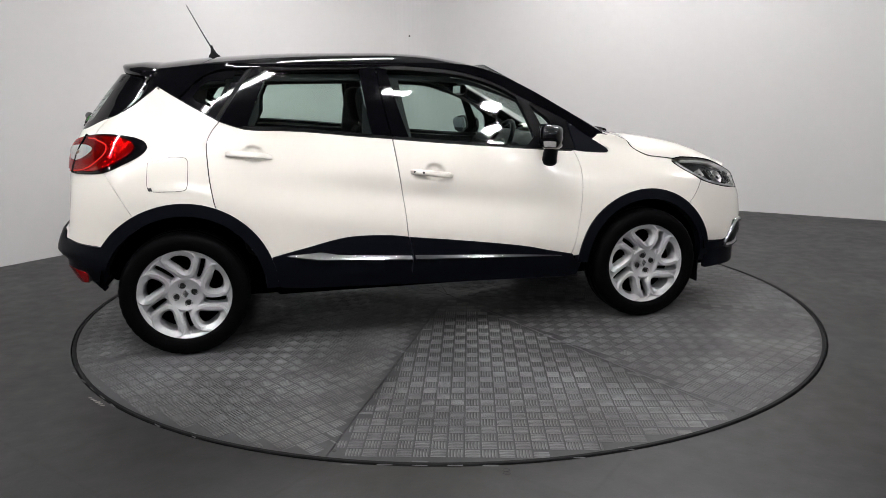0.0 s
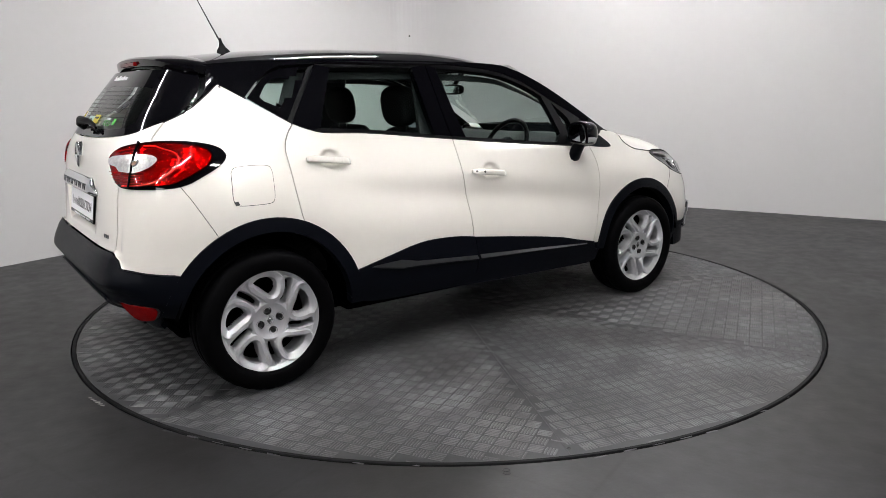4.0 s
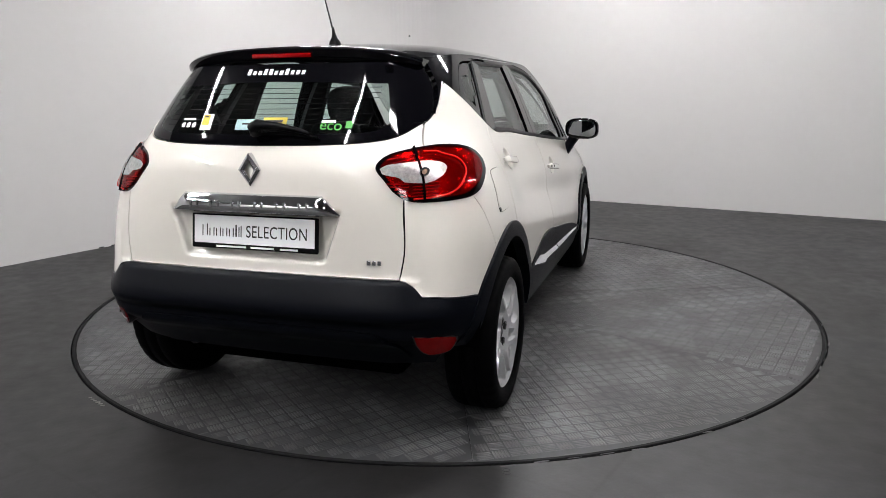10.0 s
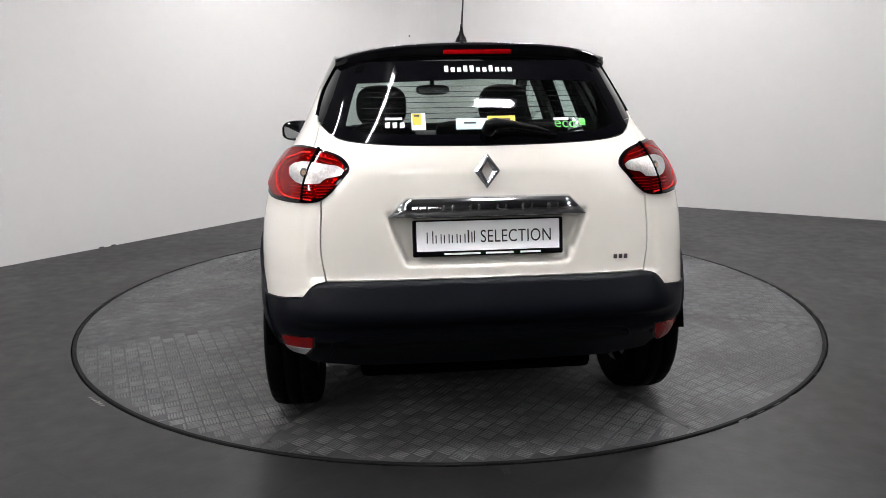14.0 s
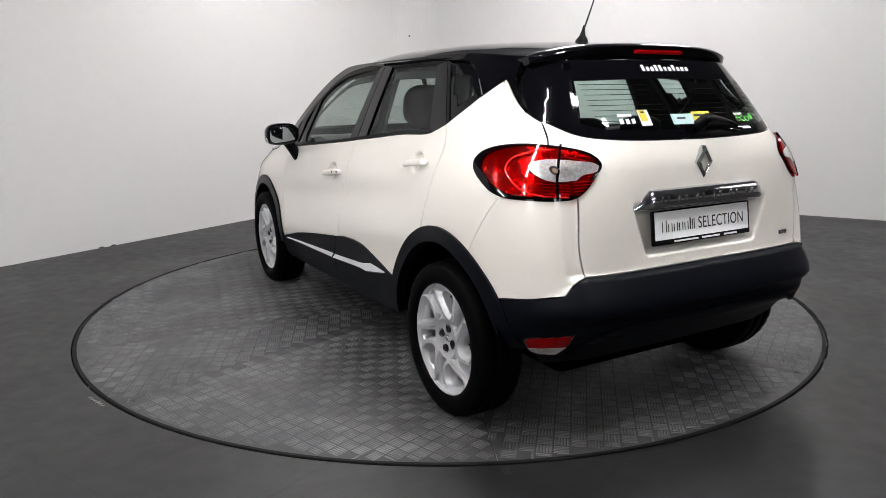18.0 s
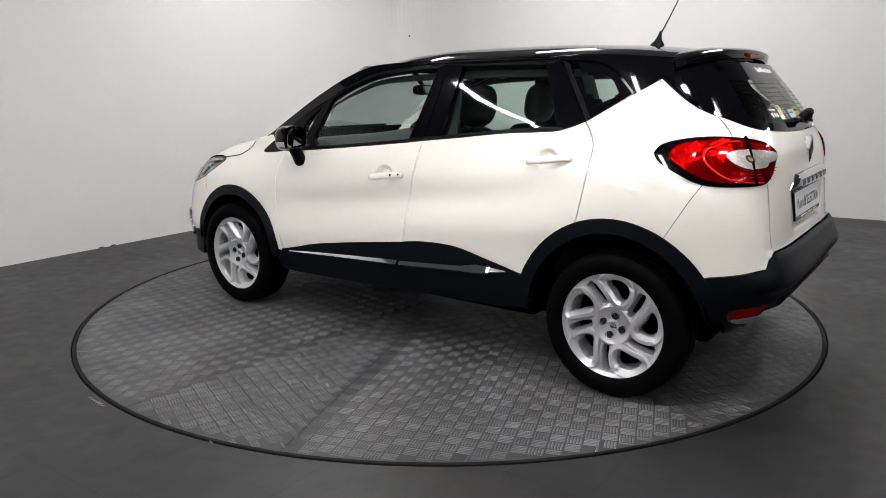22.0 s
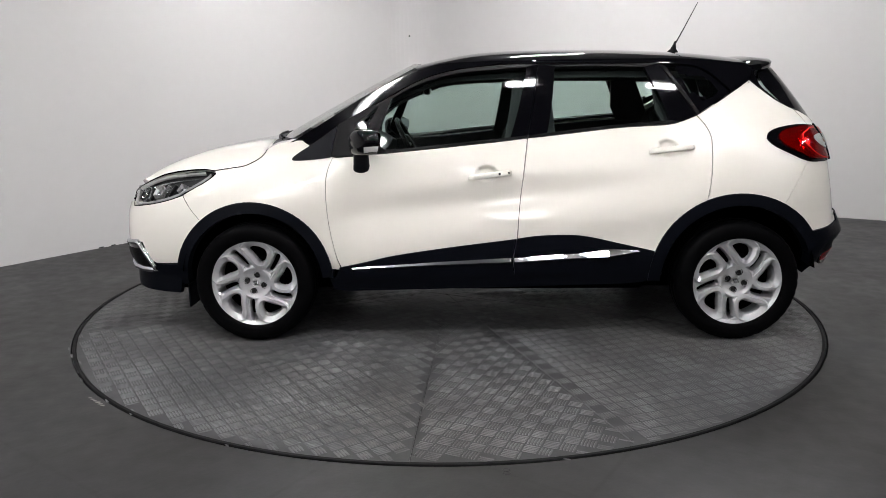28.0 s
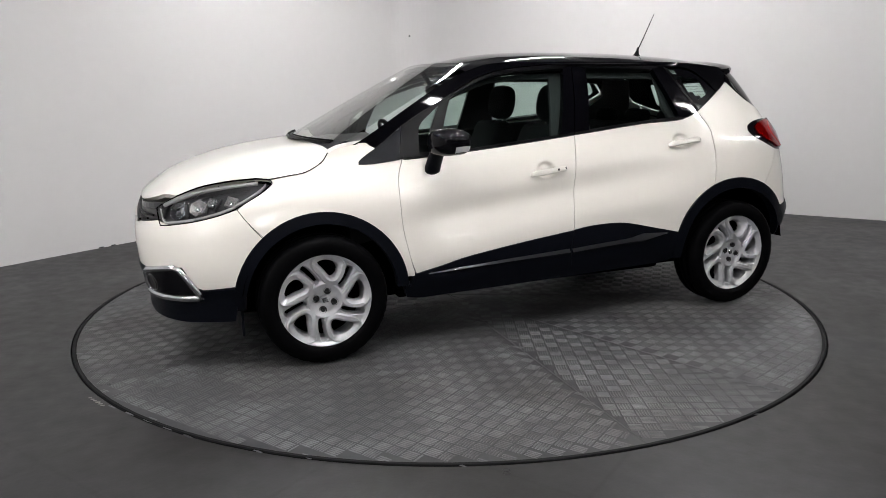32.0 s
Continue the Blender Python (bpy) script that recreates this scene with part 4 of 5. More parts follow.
# ---- wheels
def wheel_face():
    """Meshes of one wheel in its own space: axle along +z, outer face at z = 0.09."""
    meshes = {}
    bm = bmesh.new()
    prof = [(0.205, -0.085), (0.25, -0.098), (0.29, -0.104), (0.312, -0.096), (0.322, -0.084), (0.3265, -0.06), (0.327, -0.036), (0.319, -0.034), (0.319, -0.028), (0.327, -0.026),
            (0.3275, 0.026), (0.319, 0.028), (0.319, 0.034), (0.327, 0.036), (0.3265, 0.06), (0.322, 0.082), (0.315, 0.092), (0.303, 0.100), (0.285, 0.1045), (0.262, 0.104), (0.246, 0.099), (0.2375, 0.092), (0.232, 0.078)]
    lathe(bm, prof, 144)
    bm.verts.ensure_lookup_table()
    for row in (3, 4, 5, 14, 15, 16):                 # notches between the shoulder blocks
        for k in range(0, 144, 4):
            v = bm.verts[row * 144 + k]
            v.co.x, v.co.y = v.co.x * 0.992, v.co.y * 0.992
    bmesh.ops.recalc_face_normals(bm, faces=bm.faces)
    me = bpy.data.meshes.new("tyre")
    bm.to_mesh(me)
    bm.free()
    meshes["tyre"] = me

    # one fifth of the disc: a wide opening with a chamfered rim, and a slot beside it
    wide = bend([(37.5, 0.197), (30, 0.204), (18, 0.202), (9, 0.190), (5, 0.168), (5, 0.140), (8.5, 0.123), (15, 0.121), (21, 0.131), (29, 0.155), (35.5, 0.179), (37.5, 0.197)], 4)[:-1]
    slot = bend([(64.5, 0.201), (61, 0.208), (57.5, 0.207), (52.5, 0.168), (46.5, 0.117), (47.5, 0.103), (52.5, 0.098), (56.5, 0.106), (60.5, 0.145), (64.5, 0.201)], 4)[:-1]

    def outside(U, V, poly):
        """Distance from an outline, negative within it."""
        q = np.array([(r * math.cos(radians(f)), r * math.sin(radians(f))) for f, r in poly])
        best, inside = np.full(U.shape, 1.0), np.zeros(U.shape, bool)
        for (x0, y0), (x1, y1) in zip(q, np.roll(q, -1, 0)):
            dx, dy = x1 - x0, y1 - y0
            k = np.clip(((U - x0) * dx + (V - y0) * dy) / (dx * dx + dy * dy), 0, 1)
            best = np.minimum(best, np.hypot(U - x0 - k * dx, V - y0 - k * dy))
            cross = ((y0 > V) != (y1 > V)) & (U < dx * (V - y0) / (dy if dy else 1e-9) + x0)
            inside ^= cross
        return np.where(inside, -best, best)

    def step(v, lo, hi):
        k = np.clip((v - lo) / (hi - lo), 0, 1)
        return k * k * (3 - 2 * k)

    def height(F, R):
        F = np.radians(F)
        U, V = R * np.cos(F), R * np.sin(F)
        dw, ds = np.full(U.shape, 1.0), np.full(U.shape, 1.0)
        for turn in (-72, 0, 72):
            dw = np.minimum(dw, outside(U, V, [(f + turn, r) for f, r in wide]))
            ds = np.minimum(ds, outside(U, V, [(f + turn, r) for f, r in slot]))
        dw, ds = dw - 0.004, ds - 0.003
        z = hermite([0, 0.03, 0.06, 0.09, 0.12, 0.18, 0.21, 0.233, 0.236, 0.239], [0.060, 0.061, 0.066, 0.077, 0.086, 0.090, 0.090, 0.088, 0.087, 0.078], R.ravel()).reshape(R.shape)
        ramp = lambda v, lo, hi: np.clip((v - lo) / (hi - lo), 0, 1)
        outer = step(R, 0.185, 0.21)
        # flat-topped bars: a bevel down into each opening, a lowered web outside the slots
        z = z - (0.019 + 0.001 * outer) * (1 - ramp(dw, 0.0, 0.013 + 0.016 * outer))
        z = z - 0.008 * (1 - ramp(ds, 0.0, 0.004))
        z = z - 0.014 * ramp(dw, 0.030, 0.037) * ramp(R, 0.085, 0.10) * (1 - ramp(R, 0.218, 0.234))
        d = np.minimum(dw, ds)
        return np.stack([U, V, z + 6.0 * np.minimum(d, 0)], -1), d

    nf, nr = 132, 88
    F, R = np.meshgrid(np.linspace(0, 72, nf + 1), np.linspace(0.024, 0.239, nr + 1), indexing="ij")
    place, d = height(F, R)
    pf, _ = height(F + 0.15, R)
    mf, _ = height(F - 0.15, R)
    pr, _ = height(F, R + 0.0006)
    mr, _ = height(F, R - 0.0006)
    nrm = np.cross((pr - mr).reshape(-1, 3), (pf - mf).reshape(-1, 3))
    nrm /= np.linalg.norm(nrm, axis=1)[:, None] + 1e-12
    faces, keep = [], d > -0.0045
    for a in range(nf):
        for b in range(nr):
            if keep[a, b] or keep[a + 1, b] or keep[a, b + 1] or keep[a + 1, b + 1]:
                k = a * (nr + 1) + b
                faces.append((k, k + 1, k + nr + 2, k + nr + 1))
    me = bpy.data.meshes.new("spoke")
    me.from_pydata([tuple(p) for p in place.reshape(-1, 3)], [], faces)
    me.polygons.foreach_set("use_smooth", [True] * len(faces))
    me.normals_split_custom_set([tuple(nrm[v]) for f in faces for v in f])
    meshes["spoke"] = me
    return meshes


WHEEL = wheel_face()


def build_wheel(x, y, right, phase):
    m = pose(x, y, 0.326, 90 if right else -90, 0, 0) @ pose(0, 0, 0, 0, 0, phase)
    w = part("wheel", WHEEL["tyre"], RUBBER, car, "black tyre on a silver five-spoke wheel")
    w.matrix_local = m
    w.data.polygons.foreach_set("use_smooth", [True] * len(w.data.polygons))
    if "rim" not in WHEEL:
        bm = bmesh.new()
        lathe(bm, [(0.150, -0.06), (0.200, -0.03), (0.212, 0.05), (0.218, 0.066), (0.226, 0.070), (0.232, 0.074), (0.237, 0.078), (0.2395, 0.079), (0.2395, 0.05), (0.232, -0.08)], 72)
        bmesh.ops.recalc_face_normals(bm, faces=bm.faces)
        WHEEL["rim"] = bm
        rim = smooth(part("rim", bm, SILVER, w, "silver painted rim"), 40)
        WHEEL["rim"] = rim.data
        bolt = bmesh.new()
        lathe(bolt, [(0.0005, 0.000), (0.0075, 0.000), (0.008, 0.004), (0.012, 0.004), (0.013, -0.002), (0.0170, -0.002), (0.0190, 0.004), (0.0190, -0.01)], 18)
        WHEEL["bolt"] = None
        first = part("bolt", bolt, HOUSING, w, "dark wheel bolt")
        WHEEL["bolt"] = first.data
        first.matrix_local = pose(0.050 * math.cos(radians(14)), 0.050 * math.sin(radians(14)), 0.0655)
        hub = bmesh.new()
        lathe(hub, [(0.0005, 0.0625), (0.021, 0.0625), (0.0225, 0.0605), (0.024, 0.0625), (0.028, 0.0612), (0.031, 0.056)], 40)
        bmesh.ops.recalc_face_normals(hub, faces=hub.faces)
        WHEEL["hub"] = smooth(part("hub_cover", hub, SILVER, w), 30).data
        cap = bmesh.new()
        lathe(cap, [(0.0005, 0.066), (0.010, 0.0655), (0.019, 0.0625), (0.0255, 0.062), (0.027, 0.0585)], 4)
        bmesh.ops.scale(cap, vec=(0.62, 0.85, 1), verts=cap.verts)
        bmesh.ops.translate(cap, vec=(0, 0, 0.002), verts=cap.verts)
        WHEEL["cap"] = part("centre_badge", cap, SATIN, w, "grey rhombus centre cap").data
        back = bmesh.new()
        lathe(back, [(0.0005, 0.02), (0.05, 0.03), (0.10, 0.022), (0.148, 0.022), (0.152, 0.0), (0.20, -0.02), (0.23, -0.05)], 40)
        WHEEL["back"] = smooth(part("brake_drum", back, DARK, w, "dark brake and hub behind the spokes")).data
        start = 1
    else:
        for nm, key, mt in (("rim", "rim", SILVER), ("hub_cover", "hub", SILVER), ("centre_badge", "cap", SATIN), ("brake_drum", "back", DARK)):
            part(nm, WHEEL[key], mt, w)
        start = 0
    for k in range(5):
        o = part("spoke", WHEEL["spoke"], SILVER, w, "silver double spoke round an opening")
        o.matrix_local = pose(0, 0, 0, 0, 0, 72 * k)
    for k in range(start, 4):
        o = part("bolt", WHEEL["bolt"], HOUSING, w, "dark wheel bolt")
        o.matrix_local = pose(0.050 * math.cos(k * math.pi / 2 + radians(14)), 0.050 * math.sin(k * math.pi / 2 + radians(14)), 0.0655)
    return w


for wx in (1.303, -1.303):
    build_wheel(wx, 0.757, False, 241)
    build_wheel(wx, -0.757, True, 0)


# ---- wheel wells and floor pan
def underside():
    for sx, rad in ((1.303, 0.40), (-1.295, 0.42)):
        for sy in (1, -1):
            bm = bmesh.new()
            rows = []
            for k in range(19):
                a = radians(8 + 164 * k / 18)
                rows.append([(sx + rad * math.cos(a), sy * yy, 0.337 + rad * math.sin(a)) for yy in (0.42, 0.83)])
            vs = [[bm.verts.new(p) for p in r] for r in rows]
            for a, b in zip(vs, vs[1:]):
                bm.faces.new((a[0], a[1], b[1], b[0]))
            bm.faces.new([r[0] for r in vs])
            # liner and underbody take the black that holds their shade
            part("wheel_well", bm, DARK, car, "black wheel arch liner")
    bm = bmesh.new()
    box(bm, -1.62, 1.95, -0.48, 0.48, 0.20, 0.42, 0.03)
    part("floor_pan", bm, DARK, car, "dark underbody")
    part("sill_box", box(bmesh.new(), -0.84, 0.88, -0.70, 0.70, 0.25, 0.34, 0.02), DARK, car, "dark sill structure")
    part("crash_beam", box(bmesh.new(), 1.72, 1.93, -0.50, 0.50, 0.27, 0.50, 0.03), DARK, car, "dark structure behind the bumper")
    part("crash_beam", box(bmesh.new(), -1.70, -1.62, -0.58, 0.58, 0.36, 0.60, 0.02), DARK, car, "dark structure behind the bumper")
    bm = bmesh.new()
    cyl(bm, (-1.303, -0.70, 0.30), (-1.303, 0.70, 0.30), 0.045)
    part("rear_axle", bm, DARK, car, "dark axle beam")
    for sy in (1, -1):
        for x in (1.70,):
            bm = bmesh.new()
            box(bm, x - 0.006, x + 0.006, sy * 0.66 - 0.10, sy * 0.66 + 0.10, 0.17, 0.30, 0.003)
            part("mud_flap", bm, PLASTIC, car, "black air deflector flap by the wheel")


underside()


# ---- lamps, badges and tail fittings
TAIL_LAMP = side([(-1.427, 1.080), (-1.437, 1.102), (-1.456, 1.116), (-1.50, 1.131), (-1.575, 1.143), (-1.66, 1.146)], 0) + [(54, 1.134), (58, 1.113), (60.3, 1.075), (59.2, 1.03), (57.5, 0.985), (54.5, 0.956)] \
    + side([(-1.70, 0.955), (-1.62, 0.968), (-1.53, 1.007), (-1.468, 1.038), (-1.440, 1.060)], 0)


def tail_lamp(right):
    out = bend(TAIL_LAMP + TAIL_LAMP[:1], 4)[:-1]
    lamp = panel("tail_lamp", out, BLACK, car, "red and clear tail lamp in a black bezel", off=0.004, thick=0.02, mirror=right, du=1.0, dv=0.02)
    panel("reflector", [(a + 0.7, z) for a, z in inset(out, 0.865, 0.0)], FACETS, lamp, "faceted silver reflector", off=0.0055, thick=0.004, mirror=right, du=1.0, dv=0.02)
    panel("red_lens", [(a + 0.7, z) for a, z in inset(out, 0.875, 0.0)], REDGLASS, lamp, "glossy red lens", off=0.014, thick=0.010, mirror=right, du=1.0, dv=0.02)
    gate_piece = tail([(0.506, 1.068), (0.524, 1.078), (0.552, 1.081), (0.590, 1.085)], 3) + [(53.15, 1.086), (53.3, 1.020)] + tail([(0.584, 1.025), (0.562, 1.041), (0.536, 1.046), (0.514, 1.053)], 3)
    wing_piece = [(52.4, 1.019), (52.25, 1.087)] + tail([(0.653, 1.086), (0.680, 1.079), (0.697, 1.064), (0.693, 1.041), (0.674, 1.025)], 3)
    for piece in (gate_piece, wing_piece):
        panel("lens_border", inset(piece, 1.08), CLEAR, lamp, "pale edge of the clear lens", off=0.0148, thick=0.003, mirror=right, du=0.8, dv=0.015)
        panel("clear_lens", piece, FACETS_D, lamp, "clear silver lens", off=0.0160, thick=0.004, mirror=right, du=0.8, dv=0.015)
    well = tail([(0.640 + 0.014 * math.cos(k * math.pi / 7), 1.053 + 0.015 * math.sin(k * math.pi / 7)) for k in range(14)], 0)
    panel("bulb_well", well, CHROME, lamp, "chrome bulb socket", off=0.0168, thick=0.003, mirror=right, du=0.6, dv=0.01)
    panel("bulb", inset(well, 0.55), AMBER, lamp, "amber bulb", off=0.0176, thick=0.002, mirror=right, du=0.6, dv=0.01)
    panel("joint", [(52.45, 1.140), (52.80, 1.139), (53.1, 0.957), (52.75, 0.956)], DARK, lamp, off=0.0172, thick=0.01, mirror=right, du=1, dv=0.03)
    bm = bmesh.new()
    tube(bm, [on(a, z, 0.0128)[0] for a, z in tail([(0.620, 1.121), (0.655, 1.119)], 2) + side([(-1.667, 1.110), (-1.625, 1.090), (-1.628, 1.050), (-1.690, 0.998), (-1.735, 0.976)], 4) + tail([(0.690, 0.969), (0.620, 0.965)], 2)], 0.0034, 8)
    smooth(part("tail_guide", mirrored(bm, right), BRIGHTRED, lamp, "bright red light guide curved round the lens"), 60)
    for k in range(5):
        z = 0.972 + 0.0105 * k
        y0 = 0.500 + 0.022 * (4 - k) * 0.55
        panel("lens_rib", tail([(0.600, z), (y0 + 0.03, z + 0.004), (y0 + 0.03, z + 0.0072), (0.600, z + 0.0032)], 0), DARKRED, lamp, off=0.0146, thick=0.003, mirror=right, du=1, dv=0.02)
        panel("lens_rib", tail([(0.614, z + 0.002), (0.690, z + 0.004), (0.690, z + 0.0065), (0.614, z + 0.005)], 0), DARKRED, lamp, off=0.0146, thick=0.003, mirror=right, du=1, dv=0.02)
    for k in range(2):
        z = 1.110 - 0.012 * k
        panel("lens_rib", tail([(0.520 + 0.02 * k, z - 0.014), (0.600, z), (0.600, z + 0.003), (0.520 + 0.02 * k, z - 0.011)], 0), DARKRED, lamp, off=0.0146, thick=0.003, mirror=right, du=1, dv=0.02)
    # low fog lamp in the bumper corner
    def low_face(a, z):
        p, q = skin(a, z), skin(a, np.full(np.shape(z), 0.478))
        p[:, 0], p[:, 1] = q[:, 0] + 0.5 * (0.478 - np.asarray(z)), q[:, 1]
        return p
    fog = bend([(54.3, 0.484), (51, 0.474), (47.6, 0.458), (48.6, 0.412), (49.8, 0.396), (52.6, 0.396), (54, 0.435), (54.3, 0.484)], 3)[:-1]
    kw = dict(mirror=right, du=1.0, dv=0.02, form=low_face)
    f = panel("rear_fog_lamp", fog, HOUSING, car, "red lamp low in the bumper" if right else "red and clear lamp low in the bumper", off=0.004, thick=0.06, **kw)
    panel("lens", inset(fog, 0.9), DARKRED, f, "glossy red lens", off=0.007, thick=0.004, **kw)
    if not right:
        panel("clear_lens", [(53.6, 0.432), (48.5, 0.420), (49.0, 0.410), (50.1, 0.401), (52.4, 0.401)], FACETS_D, f, "clear reversing lens", off=0.0095, thick=0.004, **kw)


def head_lamp(right):
    # straight inner edge and a sharp low corner, the rest a smooth curve
    out = [(-56.4, 0.803), (-55.4, 0.778), (-54.4, 0.753), (-53.4, 0.7285)] + bend([(-53.3, 0.7275), (-51.0, 0.732), (-46.6, 0.751), (-43.1, 0.783), (-41.4, 0.818), (-40.4, 0.860), (-39.4, 0.920)], 4) \
        + bend([(-39.6, 0.928), (-41.1, 0.934), (-45.6, 0.922), (-50.5, 0.896), (-54, 0.855), (-56.3, 0.808)], 4)
    lamp = panel("headlamp", out, LAMP_GREY, car, "clear headlamp with a dark housing", off=-0.045, thick=0.01, mirror=right, du=1.0, dv=0.02)
    panel("cover", inset(out, 0.985), GLASS_L, lamp, "clear cover", off=0.001, thick=0.005, mirror=right, du=0.5, dv=0.01)
    bm = bmesh.new()
    tube(bm, [on(a, z, -0.001)[0] for a, z in out + out[:1]], 0.003, 6)
    part("seal", mirrored(bm, right), DARK, lamp, "dark seal round the cover")

    def ribbon(name, line, up, down, deep, mat, label):
        rows = []
        for a, z in line:
            p, n = on(a, z, deep)
            rows.append([p + Vector((0, 0, up)) - n * 0.010, p + Vector((0, 0, up * 0.75)), p - Vector((0, 0, down * 0.75)), p - Vector((0, 0, down)) - n * 0.010])
        part(name, mirrored(loft(bmesh.new(), rows), right), mat, lamp, label)
    low = [(-55.4, 0.800), (-54.6, 0.778), (-53.7, 0.757), (-53.0, 0.744)] + bend([(-52.8, 0.743), (-51.0, 0.745), (-46.6, 0.764), (-43.2, 0.797), (-41.8, 0.831), (-40.9, 0.872), (-40.2, 0.912)], 5)
    ribbon("light_guide", low, 0.007, 0.006, -0.005, CLEAR, "bright lower light guide")
    ribbon("brow", bend([(-55.3, 0.822), (-53.6, 0.845), (-50.5, 0.879), (-45.6, 0.905), (-41.2, 0.919)], 5), 0.009, 0.006, -0.006, CLEAR, "bright upper edge")
    ribbon("inner_brow", bend([(-51.8, 0.842), (-49.0, 0.864), (-45.6, 0.884), (-42.2, 0.897)], 5), 0.003, 0.004, -0.022, CHROME, "thin chrome line")
    # round bowl, then two angular cells with bright walls
    for a, z, r, seg, mat, label in ((-51.0, 0.800, 0.043, 32, CHROME, "chrome reflector bowl"), (-47.6, 0.820, 0.044, 6, FACETS_D, "bright angular reflector cell"), (-46.0, 0.842, 0.034, 4, FACETS, "chrome angular cell"), (-43.4, 0.846, 0.036, 4, FACETS_D, "bright angular reflector cell")):
        p, n = on(a, z, -0.020)
        bm = bmesh.new()
        m = Matrix.Translation(p) @ n.to_track_quat("Z", "Y").to_matrix().to_4x4() @ Matrix.Rotation(0.5, 4, "Z")
        lathe(bm, [(0.0005, -0.022), (r * 0.38, -0.020), (r * 0.44, -0.010), (r * 0.5, -0.020), (r * 0.9, -0.003), (r, 0.0), (r * 1.03, -0.02)], seg, m)
        ob = part("projector", mirrored(bm, right), mat, lamp, label)
        if seg > 8:
            smooth(ob, 50)
        bm = bmesh.new()
        blob(bm, (0, 0, -0.012), (r * 0.30, r * 0.30, 0.010), 2.0, m, 16, 8)
        smooth(part("bulb", mirrored(bm, right), STEEL if seg > 8 else CHROME, lamp), 60)
    # vanes between the cells
    for a, z, tilt in ((-49.3, 0.806, 0.25), (-44.9, 0.834, -0.35)):
        p, n = on(a, z, -0.024)
        m = Matrix.Translation(p) @ n.to_track_quat("Z", "Y").to_matrix().to_4x4() @ Matrix.Rotation(tilt, 4, "Z")
        part("vane", mirrored(box(bmesh.new(), -0.006, 0.006, -0.040, 0.036, -0.012, 0.010, 0.003, m), right), HOUSING, lamp, "dark vane between the cells")
    # fog lamp surround
    panel("fog_recess", [(-60, 0.505), (-51.5, 0.530), (-48, 0.538), (-47.0, 0.493), (-45.6, 0.385), (-53, 0.385), (-60, 0.38)], BLACK, car, "black fog lamp recess", off=0.007, thick=0.012, mirror=right, du=1, dv=0.02)
    bm = bmesh.new()
    tube(bm, [on(a, z, 0.004)[0] for a, z in [(-59.2, 0.40), (-59.4, 0.45), (-59.0, 0.492), (-57.6, 0.508), (-52, 0.526), (-49.4, 0.533), (-48.4, 0.523), (-47.2, 0.480), (-45.9, 0.402), (-45.8, 0.390), (-46.4, 0.384)]], 0.0150, 10)
    smooth(part("fog_surround", mirrored(bm, right), SATIN, car, "bright metal frame round the fog lamp"), 60)
    bm = bmesh.new()
    tube(bm, [on(a, z, 0.008)[0] for a, z in [(-59.4, 0.398), (-57, 0.388), (-53, 0.384), (-49, 0.383), (-46.9, 0.385), (-46.0, 0.386)]], 0.0165, 10)
    smooth(part("fog_bar", mirrored(bm, right), SATIN, car, "satin lower bar of the fog lamp frame"), 60)
    p, n = on(-56.0, 0.45, 0.003)
    bm = bmesh.new()
    lathe(bm, [(0.0005, 0.006), (0.03, 0.004), (0.038, 0.008), (0.042, 0.004), (0.042, -0.01)], 28, Matrix.Translation(p) @ n.to_track_quat("Z", "Y").to_matrix().to_4x4())
    smooth(part("fog_lamp", mirrored(bm, right), HOUSING, car, "round dark fog lamp"), 40)


for r in (False, True):
    tail_lamp(r)
    head_lamp(r)


def rhombus(bm, y, z, x, hw, hh, d, s):
    """A flat rhombus ring facing along s * x."""
    o, i = [(0, hh), (hw, 0), (0, -hh), (-hw, 0)], [(0, hh * 0.55), (hw * 0.42, 0), (0, -hh * 0.55), (-hw * 0.42, 0)]
    A = [bm.verts.new((x + s * d, y + p, z + q)) for p, q in o]
    M = [bm.verts.new((x + s * d * 2.2, y + p * 0.72, z + q * 0.76)) for p, q in o]
    B = [bm.verts.new((x + s * d, y + p, z + q)) for p, q in i]
    C = [bm.verts.new((x - s * 0.02, y + p, z + q)) for p, q in o]
    for k in range(4):
        j = (k + 1) % 4
        bm.faces.new((A[k], A[j], M[j], M[k]))
        bm.faces.new((M[k], M[j], B[j], B[k]))
        bm.faces.new((C[k], C[j], A[j], A[k]))
    bmesh.ops.recalc_face_normals(bm, faces=bm.faces)
    return bm


